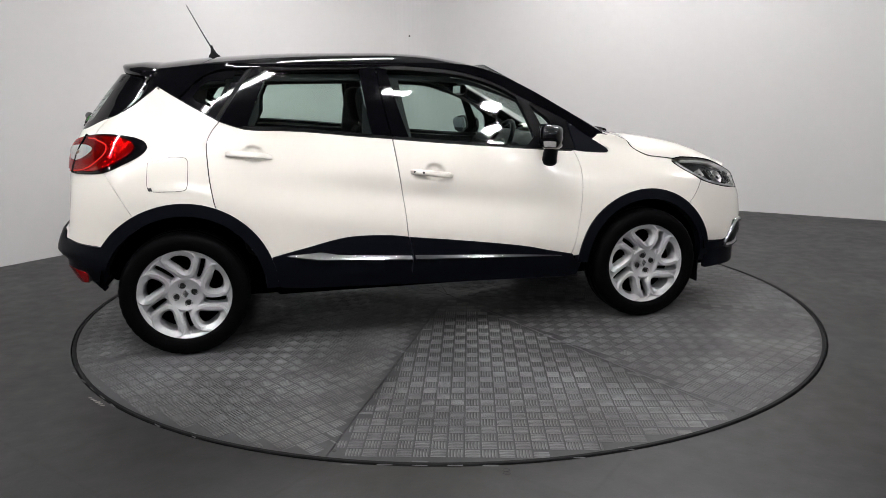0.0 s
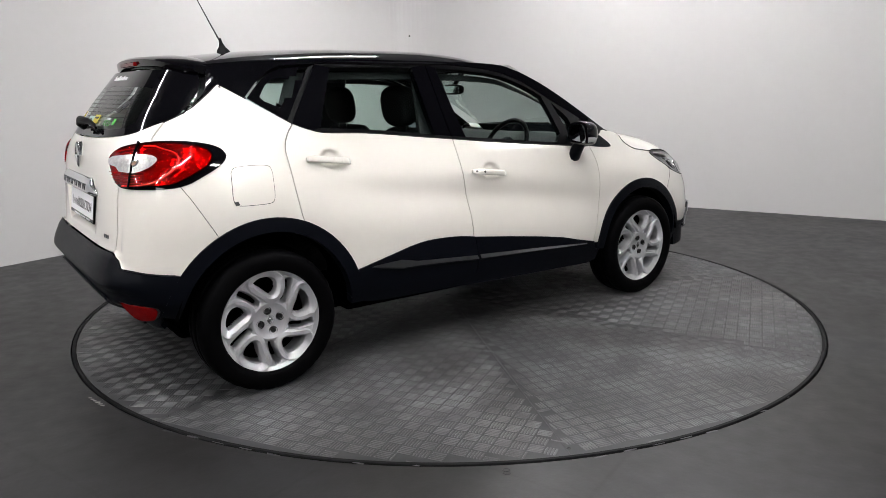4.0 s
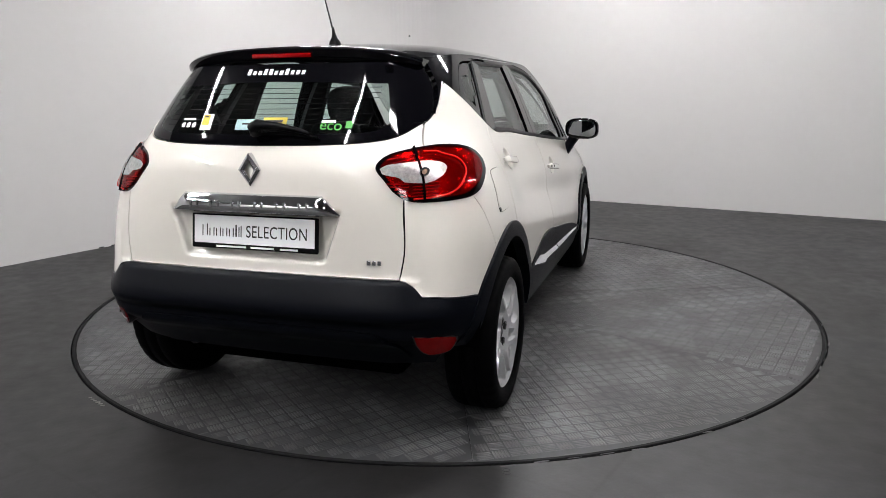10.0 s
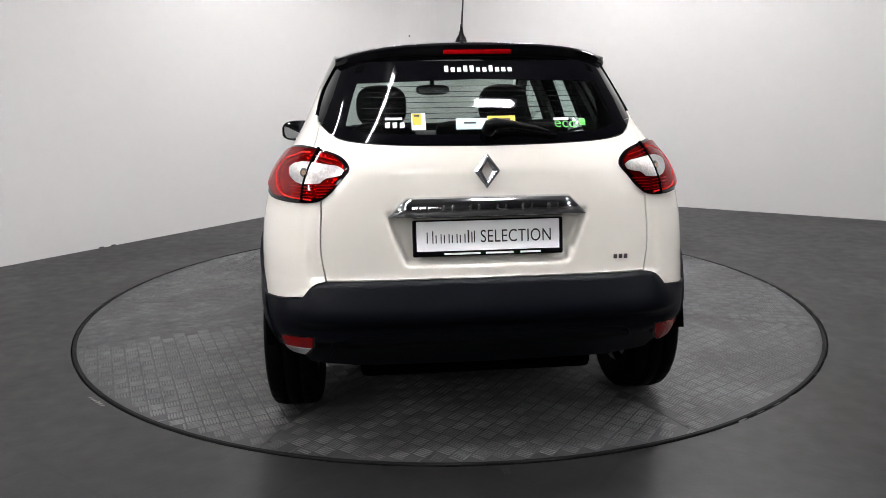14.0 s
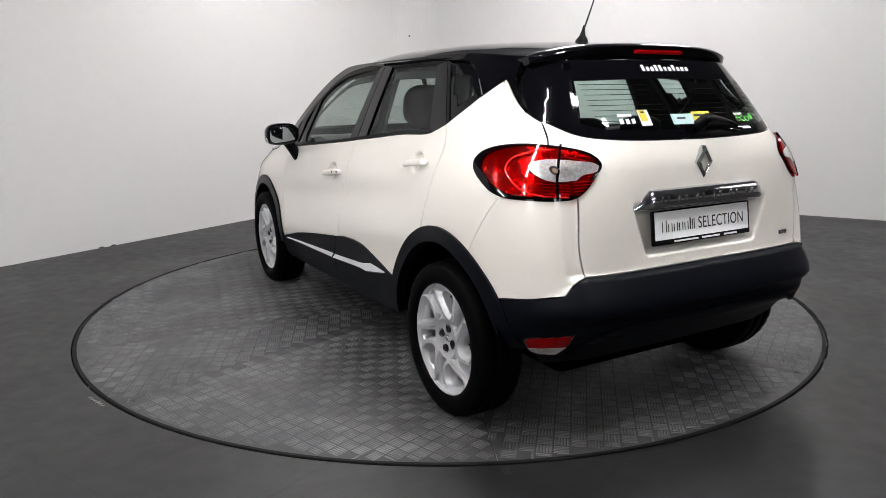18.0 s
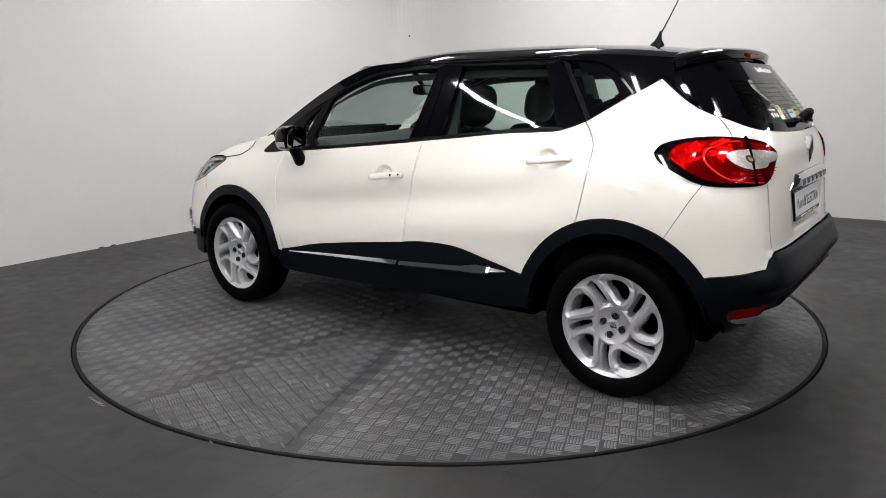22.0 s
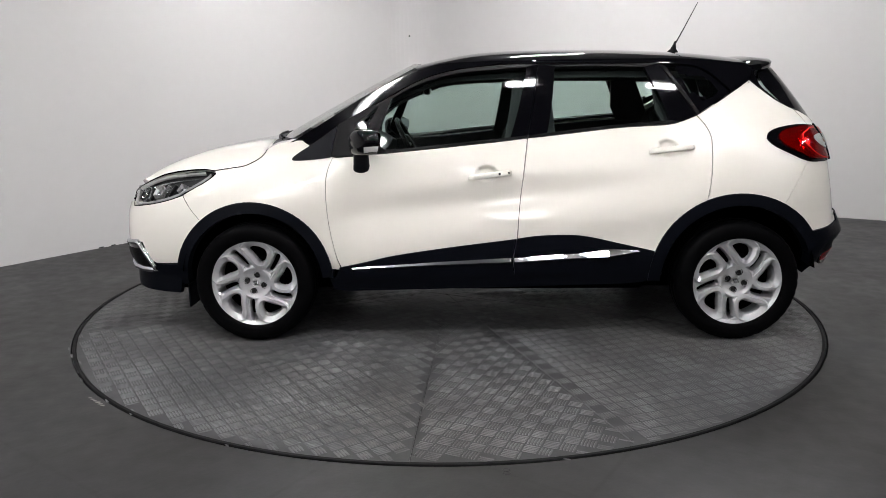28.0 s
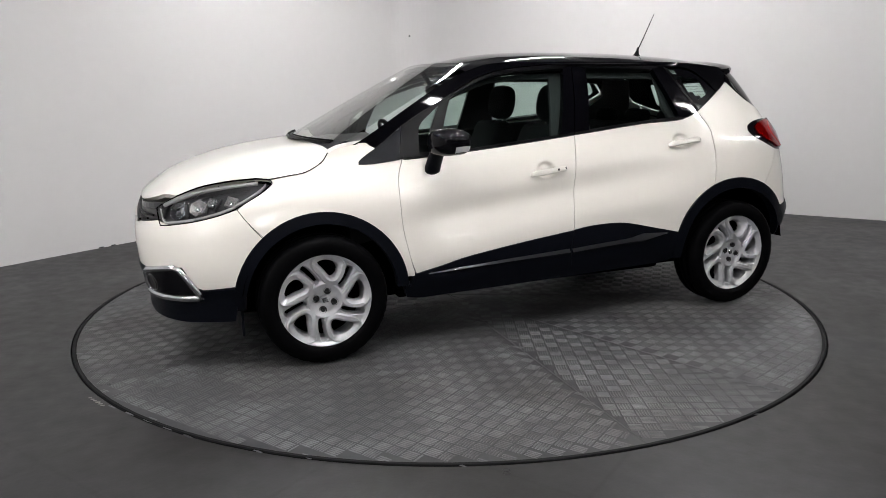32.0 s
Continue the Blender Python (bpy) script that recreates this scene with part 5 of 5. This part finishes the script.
def tail_fittings():
    gate = next(o for o in car.children if o.name.startswith("tailgate"))
    part("badge", rhombus(bmesh.new(), 0.004, 1.063, -1.872, 0.046, 0.062, 0.0055, -1), SATIN, gate, "chrome rhombus badge")
    # chrome handle bar over the plate
    bm = bmesh.new()
    rows = []
    for k in range(33):
        y = -0.357 + 0.714 * k / 32
        e = min(1.0, max(0.02, (0.358 - abs(y)) / 0.062))
        x = float(skin([turn_of([y], [0.99], 5, 175, 1, False)[0]], [0.99])[0][0]) - 0.002
        low, top = 0.903, 0.906 + 0.069 * e
        rows.append([(x + 0.02, y, low), (x - 0.016 * e, y, low), (x - 0.026 * e, y, low + 0.005 * e), (x - 0.031 * e, y, low + 0.016 * e), (x - 0.030 * e, y, low + 0.032 * e), (x - 0.024 * e, y, top - 0.018 * e), (x - 0.013 * e, y, top - 0.006 * e), (x - 0.002 * e, y, top), (x + 0.01, y, top)])
    smooth(part("plate_bar", loft(bm, rows), CHROME, gate, "polished chrome bar over the plate"), 32)
    for k, (y, w) in enumerate(((0.235, 0.03), (0.145, 0.034), (0.052, 0.03), (-0.043, 0.03), (-0.135, 0.032), (-0.228, 0.032))):
        x = float(skin([turn_of([y], [0.99], 5, 175, 1, False)[0]], [0.99])[0][0]) - 0.002 - 0.0285
        for y0 in (y - w * 0.62, y + w * 0.36):
            part("raised_mark", box(bmesh.new(), x - 0.0045, x + 0.01, y0, y0 + w * 0.26, 0.922, 0.950, 0.0012), SATIN, gate, "raised chrome mark")
    # plate
    plate = part("number_plate", box(bmesh.new(), -0.011, 0.0, -0.272, 0.272, -0.066, 0.066, 0.006), BLACK, gate, "white display plate in a black holder")
    plate.matrix_local = pose(-1.874, 0.0, 0.826, 0, 8, 0)
    face = part("plate_face", box(bmesh.new(), -0.0125, -0.0100, -0.258, 0.258, -0.046, 0.060), WHITE, plate, "white plate face")
    y = 0.222
    for w, h in ((0.024, 0.045), (0.022, 0.032), (0.021, 0.032), (0.021, 0.032), (0.021, 0.032), (0.006, 0.045), (0.013, 0.042)):
        if h:
            bm = bmesh.new()
            box(bm, -0.0132, -0.012, y - w, y - w + 0.004 if w > 0.008 else y, -0.018, -0.018 + h)
            if w > 0.008:
                box(bm, -0.0132, -0.012, y - 0.004, y, -0.018, -0.018 + h * 0.9)
            part("print_bar", bm, INK, plate)
        y -= abs(w) + 0.0075
    word = bpy.data.curves.new("plate_word", "FONT")
    word.body, word.size, word.extrude = "SELECTION", 0.064, 0.0004
    word.space_character = 1.06
    word_ob = part("plate_word", word, INK, plate, "black word on the plate")
    word_ob.matrix_local = Matrix(((0, 0, -1, -0.0132), (-0.76, 0, 0, 0.030), (0, 1, 0, -0.018), (0, 0, 0, 1)))
    for y0, y1 in ((0.16, 0.03), (0.01, -0.09), (-0.115, -0.19)):
        part("print_bar", box(bmesh.new(), -0.0118, -0.0105, y1, y0, -0.060, -0.053), WHITE, plate)
    # trim mark
    for k in range(3):
        y = -0.462 - 0.02 * k
        bm = bmesh.new()
        x = float(skin([turn_of([y], [0.742], 5, 175, 1, False)[0]], [0.742])[0][0])
        box(bm, x - 0.004, x + 0.004, y - 0.014, y, 0.733, 0.750, 0.002)
        part("trim_mark", bm, SATIN, gate, "small chrome mark")
    # rear wiper
    bm = bmesh.new()
    pts = [on(a, z, o)[0] for a, z, o in ((90.4, 1.190, 0.015), (91.0, 1.196, 0.045), (92, 1.200, 0.050), (97, 1.206, 0.03), (103, 1.196, 0.02), (106, 1.186, 0.015))]
    tube(bm, pts, [0.024, 0.026, 0.022, 0.014, 0.010, 0.006], 10)
    w = smooth(part("rear_wiper", bm, TRIM, gate, "black rear wiper parked level"), 60)
    bm = bmesh.new()
    tube(bm, [on(a, z, 0.008)[0] for a, z in ((90, 1.185), (96, 1.190), (102, 1.186), (108, 1.176))], 0.006, 6)
    part("blade", bm, RUBBER, w)
    # dark print border of the rear window
    flat = dict(du=2, dv=0.03, out=(-1, 0, 0), off=-0.0035, thick=0.002)
    panel("frit", tail([(0.598, 1.229), (0.533, 1.184), (0.430, 1.166), (0.25, 1.157), (0.0, 1.153)]) + tail([(-0.25, 1.157), (-0.430, 1.166), (-0.533, 1.184), (-0.598, 1.229)])
          + tail([(-0.50, 1.222), (-0.40, 1.196), (0.0, 1.190), (0.40, 1.196), (0.50, 1.222)]), BLACK, gate, "black printed glass border", **flat)
    for s in (1, -1):
        e = [(s * 0.601, 1.233), (s * 0.605, 1.258), (s * 0.584, 1.34), (s * 0.554, 1.40), (s * 0.525, 1.44)]
        i = [(s * 0.42, 1.44), (s * 0.46, 1.36), (s * 0.488, 1.27), (s * 0.50, 1.219)]
        panel("frit", tail(e) + tail(i), BLACK, gate, "black printed glass border", **flat)
    panel("frit", tail([(0.50, 1.452), (0.0, 1.452), (-0.50, 1.452), (-0.49, 1.372), (0.0, 1.385), (0.49, 1.372)], 0), BLACK, gate, "black printed glass border", **flat)
    for k in range(8):
        z = 1.225 + 0.019 * k
        panel("heater_line", tail([(0.44, z), (-0.44, z), (-0.44, z + 0.0015), (0.44, z + 0.0015)], 0), TRIM, gate, du=3, dv=0.05, out=(-1, 0, 0), off=-0.003, thick=0.001)
    # stickers on the glass
    glued = dict(du=2, dv=0.05, out=(-1, 0, 0), off=0.0005, thick=0.001)

    def sticker(name, y0, y1, z0, z1, mat, label, parent=gate, lift=0.0, tilt=0.0):
        kw = dict(glued)
        kw["off"] = 0.0005 + lift
        return panel(name, tail([(y0, z0), (y0, z1), (y1, z1 + tilt), (y1, z0 + tilt)], 0), mat, parent, label, **kw)
    sticker("sticker", 0.103, -0.012, 1.205, 1.243, BLUE, "pale blue half of a dealer sticker")
    sticker("sticker", -0.012, -0.113, 1.212, 1.250, YELLOW, "yellow half of a dealer sticker")
    sticker("print_bar", -0.022, -0.095, 1.232, 1.240, INK, "", lift=0.001)
    sticker("print_bar", 0.075, 0.03, 1.224, 1.230, INK, "", lift=0.001)
    sticker("sticker", 0.262, 0.212, 1.205, 1.262, WHITE, "small white and yellow award sticker")
    sticker("sticker", 0.258, 0.226, 1.222, 1.260, YELLOW, "", lift=0.001)
    sticker("print_bar", 0.251, 0.233, 1.250, 1.255, INK, "", lift=0.002)
    for k in range(3):
        sticker("print_bar", 0.355 - 0.026 * k, 0.339 - 0.026 * k, 1.213, 1.230, WHITE, "white print on glass", tilt=0.002)
    sticker("print_bar", 0.355, 0.295, 1.240, 1.248, WHITE, "white print on glass")
    word = bpy.data.curves.new("glass_word", "FONT")
    word.body, word.size, word.extrude = "eco", 0.060, 0.0003
    word_ob = part("glass_word", word, GREEN, gate, "green word on the glass")
    pt, nn = on(float(tail([(-0.30, 1.215)], 0)[0][0]), 1.215, 0.003)
    ax = Vector((0, -1, 0)) - nn * (Vector((0, -1, 0)).dot(nn))
    ax.normalize()
    ay = nn.cross(ax)
    org = pt - ax * 0.048 - ay * 0.012
    word_ob.matrix_local = Matrix([[ax[k], ay[k], nn[k], org[k]] for k in range(3)] + [[0, 0, 0, 1]])
    sticker("print_bar", -0.255, -0.31, 1.232, 1.240, WHITE, "white print on glass")
    sticker("sticker", -0.350, -0.374, 1.212, 1.236, GREEN, "green leaf shaped sticker")
    for k in range(11):
        y = 0.128 - 0.0238 * k
        sticker("print_bar", y, y - 0.0145, 1.409, 1.409 + (0.022 if k in (0, 3, 4, 7) else 0.015), WHITE, "white dealer lettering")


tail_fittings()


def roof_fittings():
    # spoiler over the rear window
    bm = bmesh.new()
    rows = []
    for k in range(33):
        y = -0.536 + 1.072 * k / 32
        q = abs(y) / 0.536
        back = -1.606 + 0.05 * q ** 2 + 0.09 * q ** 8
        z0 = float(roof_form([-1.40], [y])[0][2])
        z1 = float(roof_form([back], [y * 0.92])[0][2]) + 0.019 - 0.03 * q ** 6
        rows.append([(-1.38, y, z0 + 0.001), (-1.46, y, (z0 + z1) / 2 + 0.010), (back + 0.012, y, z1 + 0.002), (back, y, z1 - 0.006), (back + 0.004, y, z1 - 0.036 + 0.020 * q ** 6), (back + 0.022, y, z1 - 0.056 + 0.034 * q ** 6), (-1.45, y, z1 - 0.066 + 0.050 * q ** 6), (-1.38, y, z0 - 0.05)])
    sp = smooth(part("roof_spoiler", loft(bm, rows), BLACK, car, "gloss black roof spoiler"), 40)
    bm = bmesh.new()
    box(bm, -1.613, -1.57, -0.128, 0.128, -0.0085, 0.0085, 0.004)
    b = part("brake_light", bm, DARKRED, sp, "red high level brake light")
    b.matrix_local = pose(-0.002, 0, 1.482, 0, 0, 0)
    # aerial
    bm = bmesh.new()
    loft(bm, [[(-1.125 - 0.25 * h + r * 1.5 * math.cos(2 * math.pi * k / 16), r * math.sin(2 * math.pi * k / 16), 1.550 + h) for k in range(16)] for h, r in ((0.0, 0.026), (0.014, 0.022), (0.03, 0.012), (0.055, 0.006), (0.075, 0.005))])
    a = smooth(part("aerial", bm, TRIM, car, "black roof aerial leaning back"), 60)
    part("mast", tube(bmesh.new(), [(-1.138, 0, 1.60), (-1.19, 0, 1.70), (-1.265, 0, 1.85)], [0.0045, 0.0035, 0.0022], 8), INK, a)
    # screen wipers and scuttle
    for y0, y1, dx in ((-0.50, 0.10, 0.0), (0.02, 0.55, 0.01)):
        bm = bmesh.new()
        pts = [Vector(screen_form([y0 + (y1 - y0) * t], [0.035 - 0.02 * t])[0]) + Vector((0.012 + dx, 0, 0.006)) for t in (0, 0.25, 0.5, 0.75, 1)]
        tube(bm, pts, [0.012, 0.009, 0.007, 0.006, 0.005], 8)
        w = smooth(part("wiper", bm, TRIM, car, "black windscreen wiper"), 60)
        part("blade", tube(bmesh.new(), [p + Vector((-0.010, 0, 0.008)) for p in pts], 0.006, 6), RUBBER, w)
    bm = bmesh.new()
    rows = []
    for k in range(17):
        y = -0.62 + 1.24 * k / 16
        x = float(np.interp(abs(y), (0.0, 0.40, 0.62), (1.268, 1.243, 1.215)))
        z = float(bonnet_form([x], [y])[0][2])
        p = screen_form([y], [0.03])[0]
        rows.append([(x + 0.012, y, z - 0.004), (x - 0.01, y, z - 0.003), (p[0] + 0.006, y, p[2] + 0.008), (p[0] - 0.01, y, p[2] + 0.004), (x - 0.02, y, z - 0.05)])
    part("scuttle", loft(bm, rows), PLASTIC, car, "black scuttle panel under the windscreen")
    # fuel flap on the right flank
    f = side([(-1.427, 1.005), (-1.406, 1.026), (-1.335, 1.030), (-1.262, 1.026), (-1.241, 1.006), (-1.243, 0.94), (-1.249, 0.888), (-1.268, 0.867), (-1.345, 0.865), (-1.412, 0.869), (-1.434, 0.892), (-1.432, 0.95)], 0)
    panel("flap_gap", inset(bend(f + f[:1], 4)[:-1], 1.028), INK, car, "dark gap round the fuel flap", off=0.0006, thick=0.002, mirror=True, du=1, dv=0.02)
    panel("fuel_flap", bend(f + f[:1], 4)[:-1], CREAM, car, "cream fuel flap", off=0.0022, thick=0.004, mirror=True, du=1, dv=0.02)
    panel("flap_notch", side([(-1.436, 0.884), (-1.418, 0.886), (-1.412, 0.872), (-1.428, 0.868)], 0), INK, car, off=0.004, thick=0.004, mirror=True, du=1, dv=0.02)


roof_fittings()


def door_mirror(right):
    bm = bmesh.new()
    blob(bm, (0.0, 0.0, 0.0), (0.074, 0.112, 0.068), 3.0, seg=32, rings=20)
    for v in bm.verts:
        if v.co.x < -0.038:
            v.co.x = -0.038
        v.co.z -= 0.08 * max(0.0, v.co.x)
        v.co.x -= 0.55 * max(0.0, v.co.y)
    bmesh.ops.translate(bm, vec=(0.676, 0.893, 1.092), verts=bm.verts)
    m = smooth(part("door_mirror", mirrored(bm, right), BLACK, car, "gloss black door mirror with clear side repeater"), 50)
    rows = []
    for t in range(9):
        s = t / 8
        c = Vector((0.705 - 0.01 * s, 0.775 + 0.075 * s ** 1.3, 0.916 + 0.134 * s))
        rx, ry = 0.046 - 0.008 * s, 0.030 + 0.012 * s
        if t == 0:
            rx, ry = rx * 0.75, ry * 0.7
        rows.append([c + Vector((rx * math.cos(2 * math.pi * k / 18), ry * math.sin(2 * math.pi * k / 18), 0)) for k in range(18)])
    smooth(part("stalk", mirrored(loft(bmesh.new(), rows), right), PLASTIC, m, "black mirror foot"), 50)
    bm = bmesh.new()
    blob(bm, (0.631, 0.893, 1.092), (0.004, 0.094, 0.054), 3.4)
    for v in bm.verts:
        v.co.x -= 0.55 * max(0.0, v.co.y - 0.893) + 0.03 * (v.co.y - 0.893) + 0.20 * (v.co.z - 1.092)
    # darkened colour in place of a dark reflected hall
    part("mirror_glass", mirrored(bm, right), MIRROR, m, "mirror glass with a dark reflection put into its colour")
    bm = bmesh.new()
    blob(bm, (0.0, 0.0, 0.0), (0.0765, 0.1145, 0.070), 3.0, seg=48, rings=40)
    gone = [f for f in bm.faces if not all(-0.050 < v.co.z < -0.012 and v.co.y > 0.034 and -0.036 < v.co.x < 0.042 for v in f.verts)]
    bmesh.ops.delete(bm, geom=gone, context="FACES")
    for v in bm.verts:
        v.co.z -= 0.10 * max(0.0, v.co.x) * 0.8
        v.co.x -= 0.55 * max(0.0, v.co.y)
    bmesh.ops.translate(bm, vec=(0.676, 0.893, 1.092), verts=bm.verts)
    smooth(part("repeater", mirrored(bm, right), CLEAR, m, "clear side repeater"), 60)


door_mirror(False)
door_mirror(True)


# ---- cabin
def seat(x, y, rear=False):
    bm = bmesh.new()
    w = 0.25
    box(bm, x - 0.02, x + 0.50, y - w, y + w, 0.42, 0.62, 0.07, seg=4)
    s = smooth(part("seat", bm, CABIN, car, "charcoal cloth seat"), 60)
    bm = bmesh.new()
    box(bm, -0.075, 0.075, -w, w, 0.0, 0.62, 0.06, seg=4)
    for v in bm.verts:
        v.co.y *= 1 - 0.22 * max(0, v.co.z - 0.3) / 0.32
    b = smooth(part("backrest", bm, CABIN, s), 60)
    b.matrix_local = pose(x - 0.02, y, 0.55, 0, -20, 0)
    bm = bmesh.new()
    blob(bm, (0, 0, 0), (0.062, 0.140, 0.115), 2.9)
    h = smooth(part("headrest", bm, CABIN, s), 60)
    h.matrix_local = pose(x - 0.265, y, 1.262, 0, -8, 0)
    for d in (-0.05, 0.05):
        part("post", cyl(bmesh.new(), (x - 0.245, y + d, 1.10), (x - 0.27, y + d, 1.23), 0.006, seg=8), SATIN, s)


def cabin():
    seat(0.0, 0.345)
    seat(0.0, -0.345)
    bm = bmesh.new()
    box(bm, -1.00, -0.52, -0.64, 0.64, 0.45, 0.64, 0.07, seg=4)
    s = smooth(part("rear_bench", bm, CABIN, car, "charcoal cloth rear bench"), 60)
    bm = bmesh.new()
    box(bm, -0.07, 0.07, -0.62, 0.62, 0.0, 0.56, 0.05, seg=4)
    b = smooth(part("backrest", bm, CABIN, s), 60)
    b.matrix_local = pose(-0.98, 0, 0.58, 0, -18, 0)
    for y in (0.36, 0.0, -0.36):
        bm = bmesh.new()
        blob(bm, (0, 0, 0), (0.045, 0.12, 0.055), 3.2)
        h = smooth(part("headrest", bm, CABIN, s), 60)
        h.matrix_local = pose(-1.16, y, 1.155, 0, -10, 0)
    # parcel shelf, dash, doors' inner faces, roof lining
    bm = bmesh.new()
    box(bm, -1.72, -1.20, -0.55, 0.55, 1.06, 1.085, 0.01)
    part("parcel_shelf", bm, DASH, car, "black parcel shelf")
    bm = bmesh.new()
    rows = []
    for k in range(15):
        y = -0.66 + 1.32 * k / 14
        f = 0.03 * math.exp(-((y + 0.36) / 0.16) ** 2)
        rows.append([(1.12, y, 1.03), (0.90, y, 1.065 + f * 0.3), (0.72, y, 1.055 + f), (0.64, y, 1.00 + f), (0.66, y, 0.86), (0.76, y, 0.62), (1.12, y, 0.55)])
    smooth(part("dashboard", loft(bm, rows), DASH, car, "dark plastic dashboard"), 35)
    bm = bmesh.new()
    m = pose(0.525, -0.355, 0.995, 0, -62, 0)
    ring = [m @ Vector((0.182 * math.cos(2 * math.pi * k / 40), 0.182 * math.sin(2 * math.pi * k / 40), 0)) for k in range(41)]
    tube(bm, ring, 0.0155, 10)
    w = smooth(part("steering_wheel", bm, TRIM, car, "black steering wheel"), 60)
    bm = bmesh.new()
    blob(bm, (0, 0, 0), (0.07, 0.06, 0.025), 2.6, m.to_3x3().to_4x4())
    bmesh.ops.translate(bm, vec=m.translation, verts=bm.verts)
    for a in (0, 180, 270):
        cyl(bm, m @ Vector((0.05 * math.sin(radians(a)), 0.05 * math.cos(radians(a)), 0)), m @ Vector((0.175 * math.sin(radians(a)), 0.175 * math.cos(radians(a)), 0)), 0.016, 0.012, 8)
    part("boss", bm, TRIM, w)
    bm = bmesh.new()
    blob(bm, (0.385, 0.0, 1.352), (0.022, 0.108, 0.033), 3.2)
    v = smooth(part("interior_mirror", bm, TRIM, car, "black interior mirror"), 60)
    part("mirror_glass", box(bmesh.new(), 0.359, 0.363, -0.095, 0.095, 1.328, 1.376, 0.002), CHROME, v, "mirror glass")
    part("stem", cyl(bmesh.new(), (0.39, 0, 1.37), (0.46, 0, 1.46), 0.012, 0.02, 10), TRIM, v)
    panel("roof_lining", [(0.38, 0.50), (-1.38, 0.48), (-1.38, -0.48), (0.38, -0.50)], LINER, car, "grey roof lining", form=lambda x, y: roof_form(x, y) - np.array([0, 0, 0.045]), du=0.1, dv=0.1, out=(0, 0, -1), thick=0.004)
    both("door_card", side([(0.86, 1.02), (0.2, 1.06), (-0.4, 1.115), (-0.95, 1.155)]) + side([(-1.12, 1.15), (-1.12, 0.84), (-0.88, 0.68), (-0.82, 0.40), (0.80, 0.38)], 0), DASH, car, "dark door lining", off=-0.055, thick=0.01, du=4, dv=0.06)
    both("pillar_lining", side([(0.98, 1.09), (0.6, 1.29), (0.40, 1.385), (0.2, 1.44), (-0.3, 1.465), (-1.0, 1.46), (-1.35, 1.44)]) + side([(-1.35, 1.40), (-1.0, 1.425), (-0.3, 1.43), (0.2, 1.415), (0.40, 1.366), (0.6, 1.282), (0.96, 1.084)]),
         LINER, car, "grey pillar lining", off=-0.06, thick=0.01, du=4, dv=0.03)
    both("pillar_lining", side([(-0.12, 1.46), (-0.30, 1.46), (-0.34, 1.10), (-0.06, 1.08)], 0), LINER, car, "grey centre pillar lining", off=-0.06, thick=0.02, du=3, dv=0.05)
    both("pillar_lining", side([(-0.86, 1.46), (-1.02, 1.46), (-1.16, 1.15), (-0.93, 1.15), (-0.88, 1.25)], 0), LINER, car, "grey rear pillar lining", off=-0.06, thick=0.02, du=3, dv=0.05)
    both("pillar_lining", side([(-1.22, 1.45), (-1.45, 1.44), (-1.55, 1.12), (-1.10, 1.12), (-1.14, 1.22), (-1.26, 1.32)], 0), LINER, car, "grey tail pillar lining", off=-0.05, thick=0.02, du=3, dv=0.05)


cabin()



# ---------------------------------------------------------------- marks on the floor
def floor_marks():
    ink = material("faded_floor_ink", (0.012, 0.012, 0.013), 0.7, vary=0.3, scale=40)
    chip = material("chipped_concrete", (0.22, 0.21, 0.20), 0.8, vary=0.4, scale=30, bump=0.4)
    bm = bmesh.new()
    for cy, r in ((-2.306, 0.013), (-2.326, 0.014)):
        tube(bm, [(0.205 + r * math.cos(k * math.pi / 8), cy + r * 0.8 * math.sin(k * math.pi / 8), 0.0003) for k in range(17)], 0.0014, 4)
    tagged(part("floor_mark", bm, ink), "small dark figure drawn on the floor beside the turntable", "floor mark")
    rnd = random.Random(4)
    for k in range(6):
        bm = bmesh.new()
        x, y = -1.628 + 0.019 * k, -1.640 - 0.017 * k
        box(bm, x - 0.008, x + 0.006 + 0.008 * rnd.random(), y - 0.004, y + 0.004, 0.0, 0.002 + 0.002 * rnd.random(), 0.001, pose(0, 0, 0))
        tagged(part("concrete_chip", bm, chip), "pale chipped concrete at the turntable's edge", "chip", "chips at the pit edge")
    for x0, x1, y in ((2.36, 2.62, -1.03), (2.38, 2.55, -1.09), (2.35, 2.60, -1.115), (2.42, 2.58, -1.06)):
        tagged(part("scuff_line", box(bmesh.new(), x0, x1, y - 0.003, y + 0.003, 0.0, 0.0008), ink), "thin dark scuff line on the grey floor", "scuff", "scuffs on the floor")
    speck = cyl(bmesh.new(), (-0.474, 5.287, 2.079), (-0.481, 5.306, 2.081), 0.011, seg=10)
    tagged(part("wall_speck", speck, ink), "tiny dark speck on the white wall", "speck")
    for x, y, a in ((-3.126, 1.640, 0), (-3.06, 1.735, 10)):
        bm = bmesh.new()
        box(bm, -0.022, 0.022, -0.006, 0.006, 0.0, 0.010, 0.003, pose(x, y, 0, 0, 0, 55 + a))
        tagged(part("debris", bm, ink), "small dark crumb of dirt at the wall's foot", "debris", "crumbs by the wall")


floor_marks()


def motions():
    rows_t, rows_c = [], []
    for k in range(0, 65):
        t = k * 0.5
        a = TURN0 + TURN_RATE * t
        m = pose(0, 0, 0, 0, 0, a)
        rows_t.append((t, m))
        rows_c.append((t, m @ pose(-AXIS[0], -AXIS[1], 0.002)))
    walk(table, rows_t)
    walk(car, rows_c)


motions()
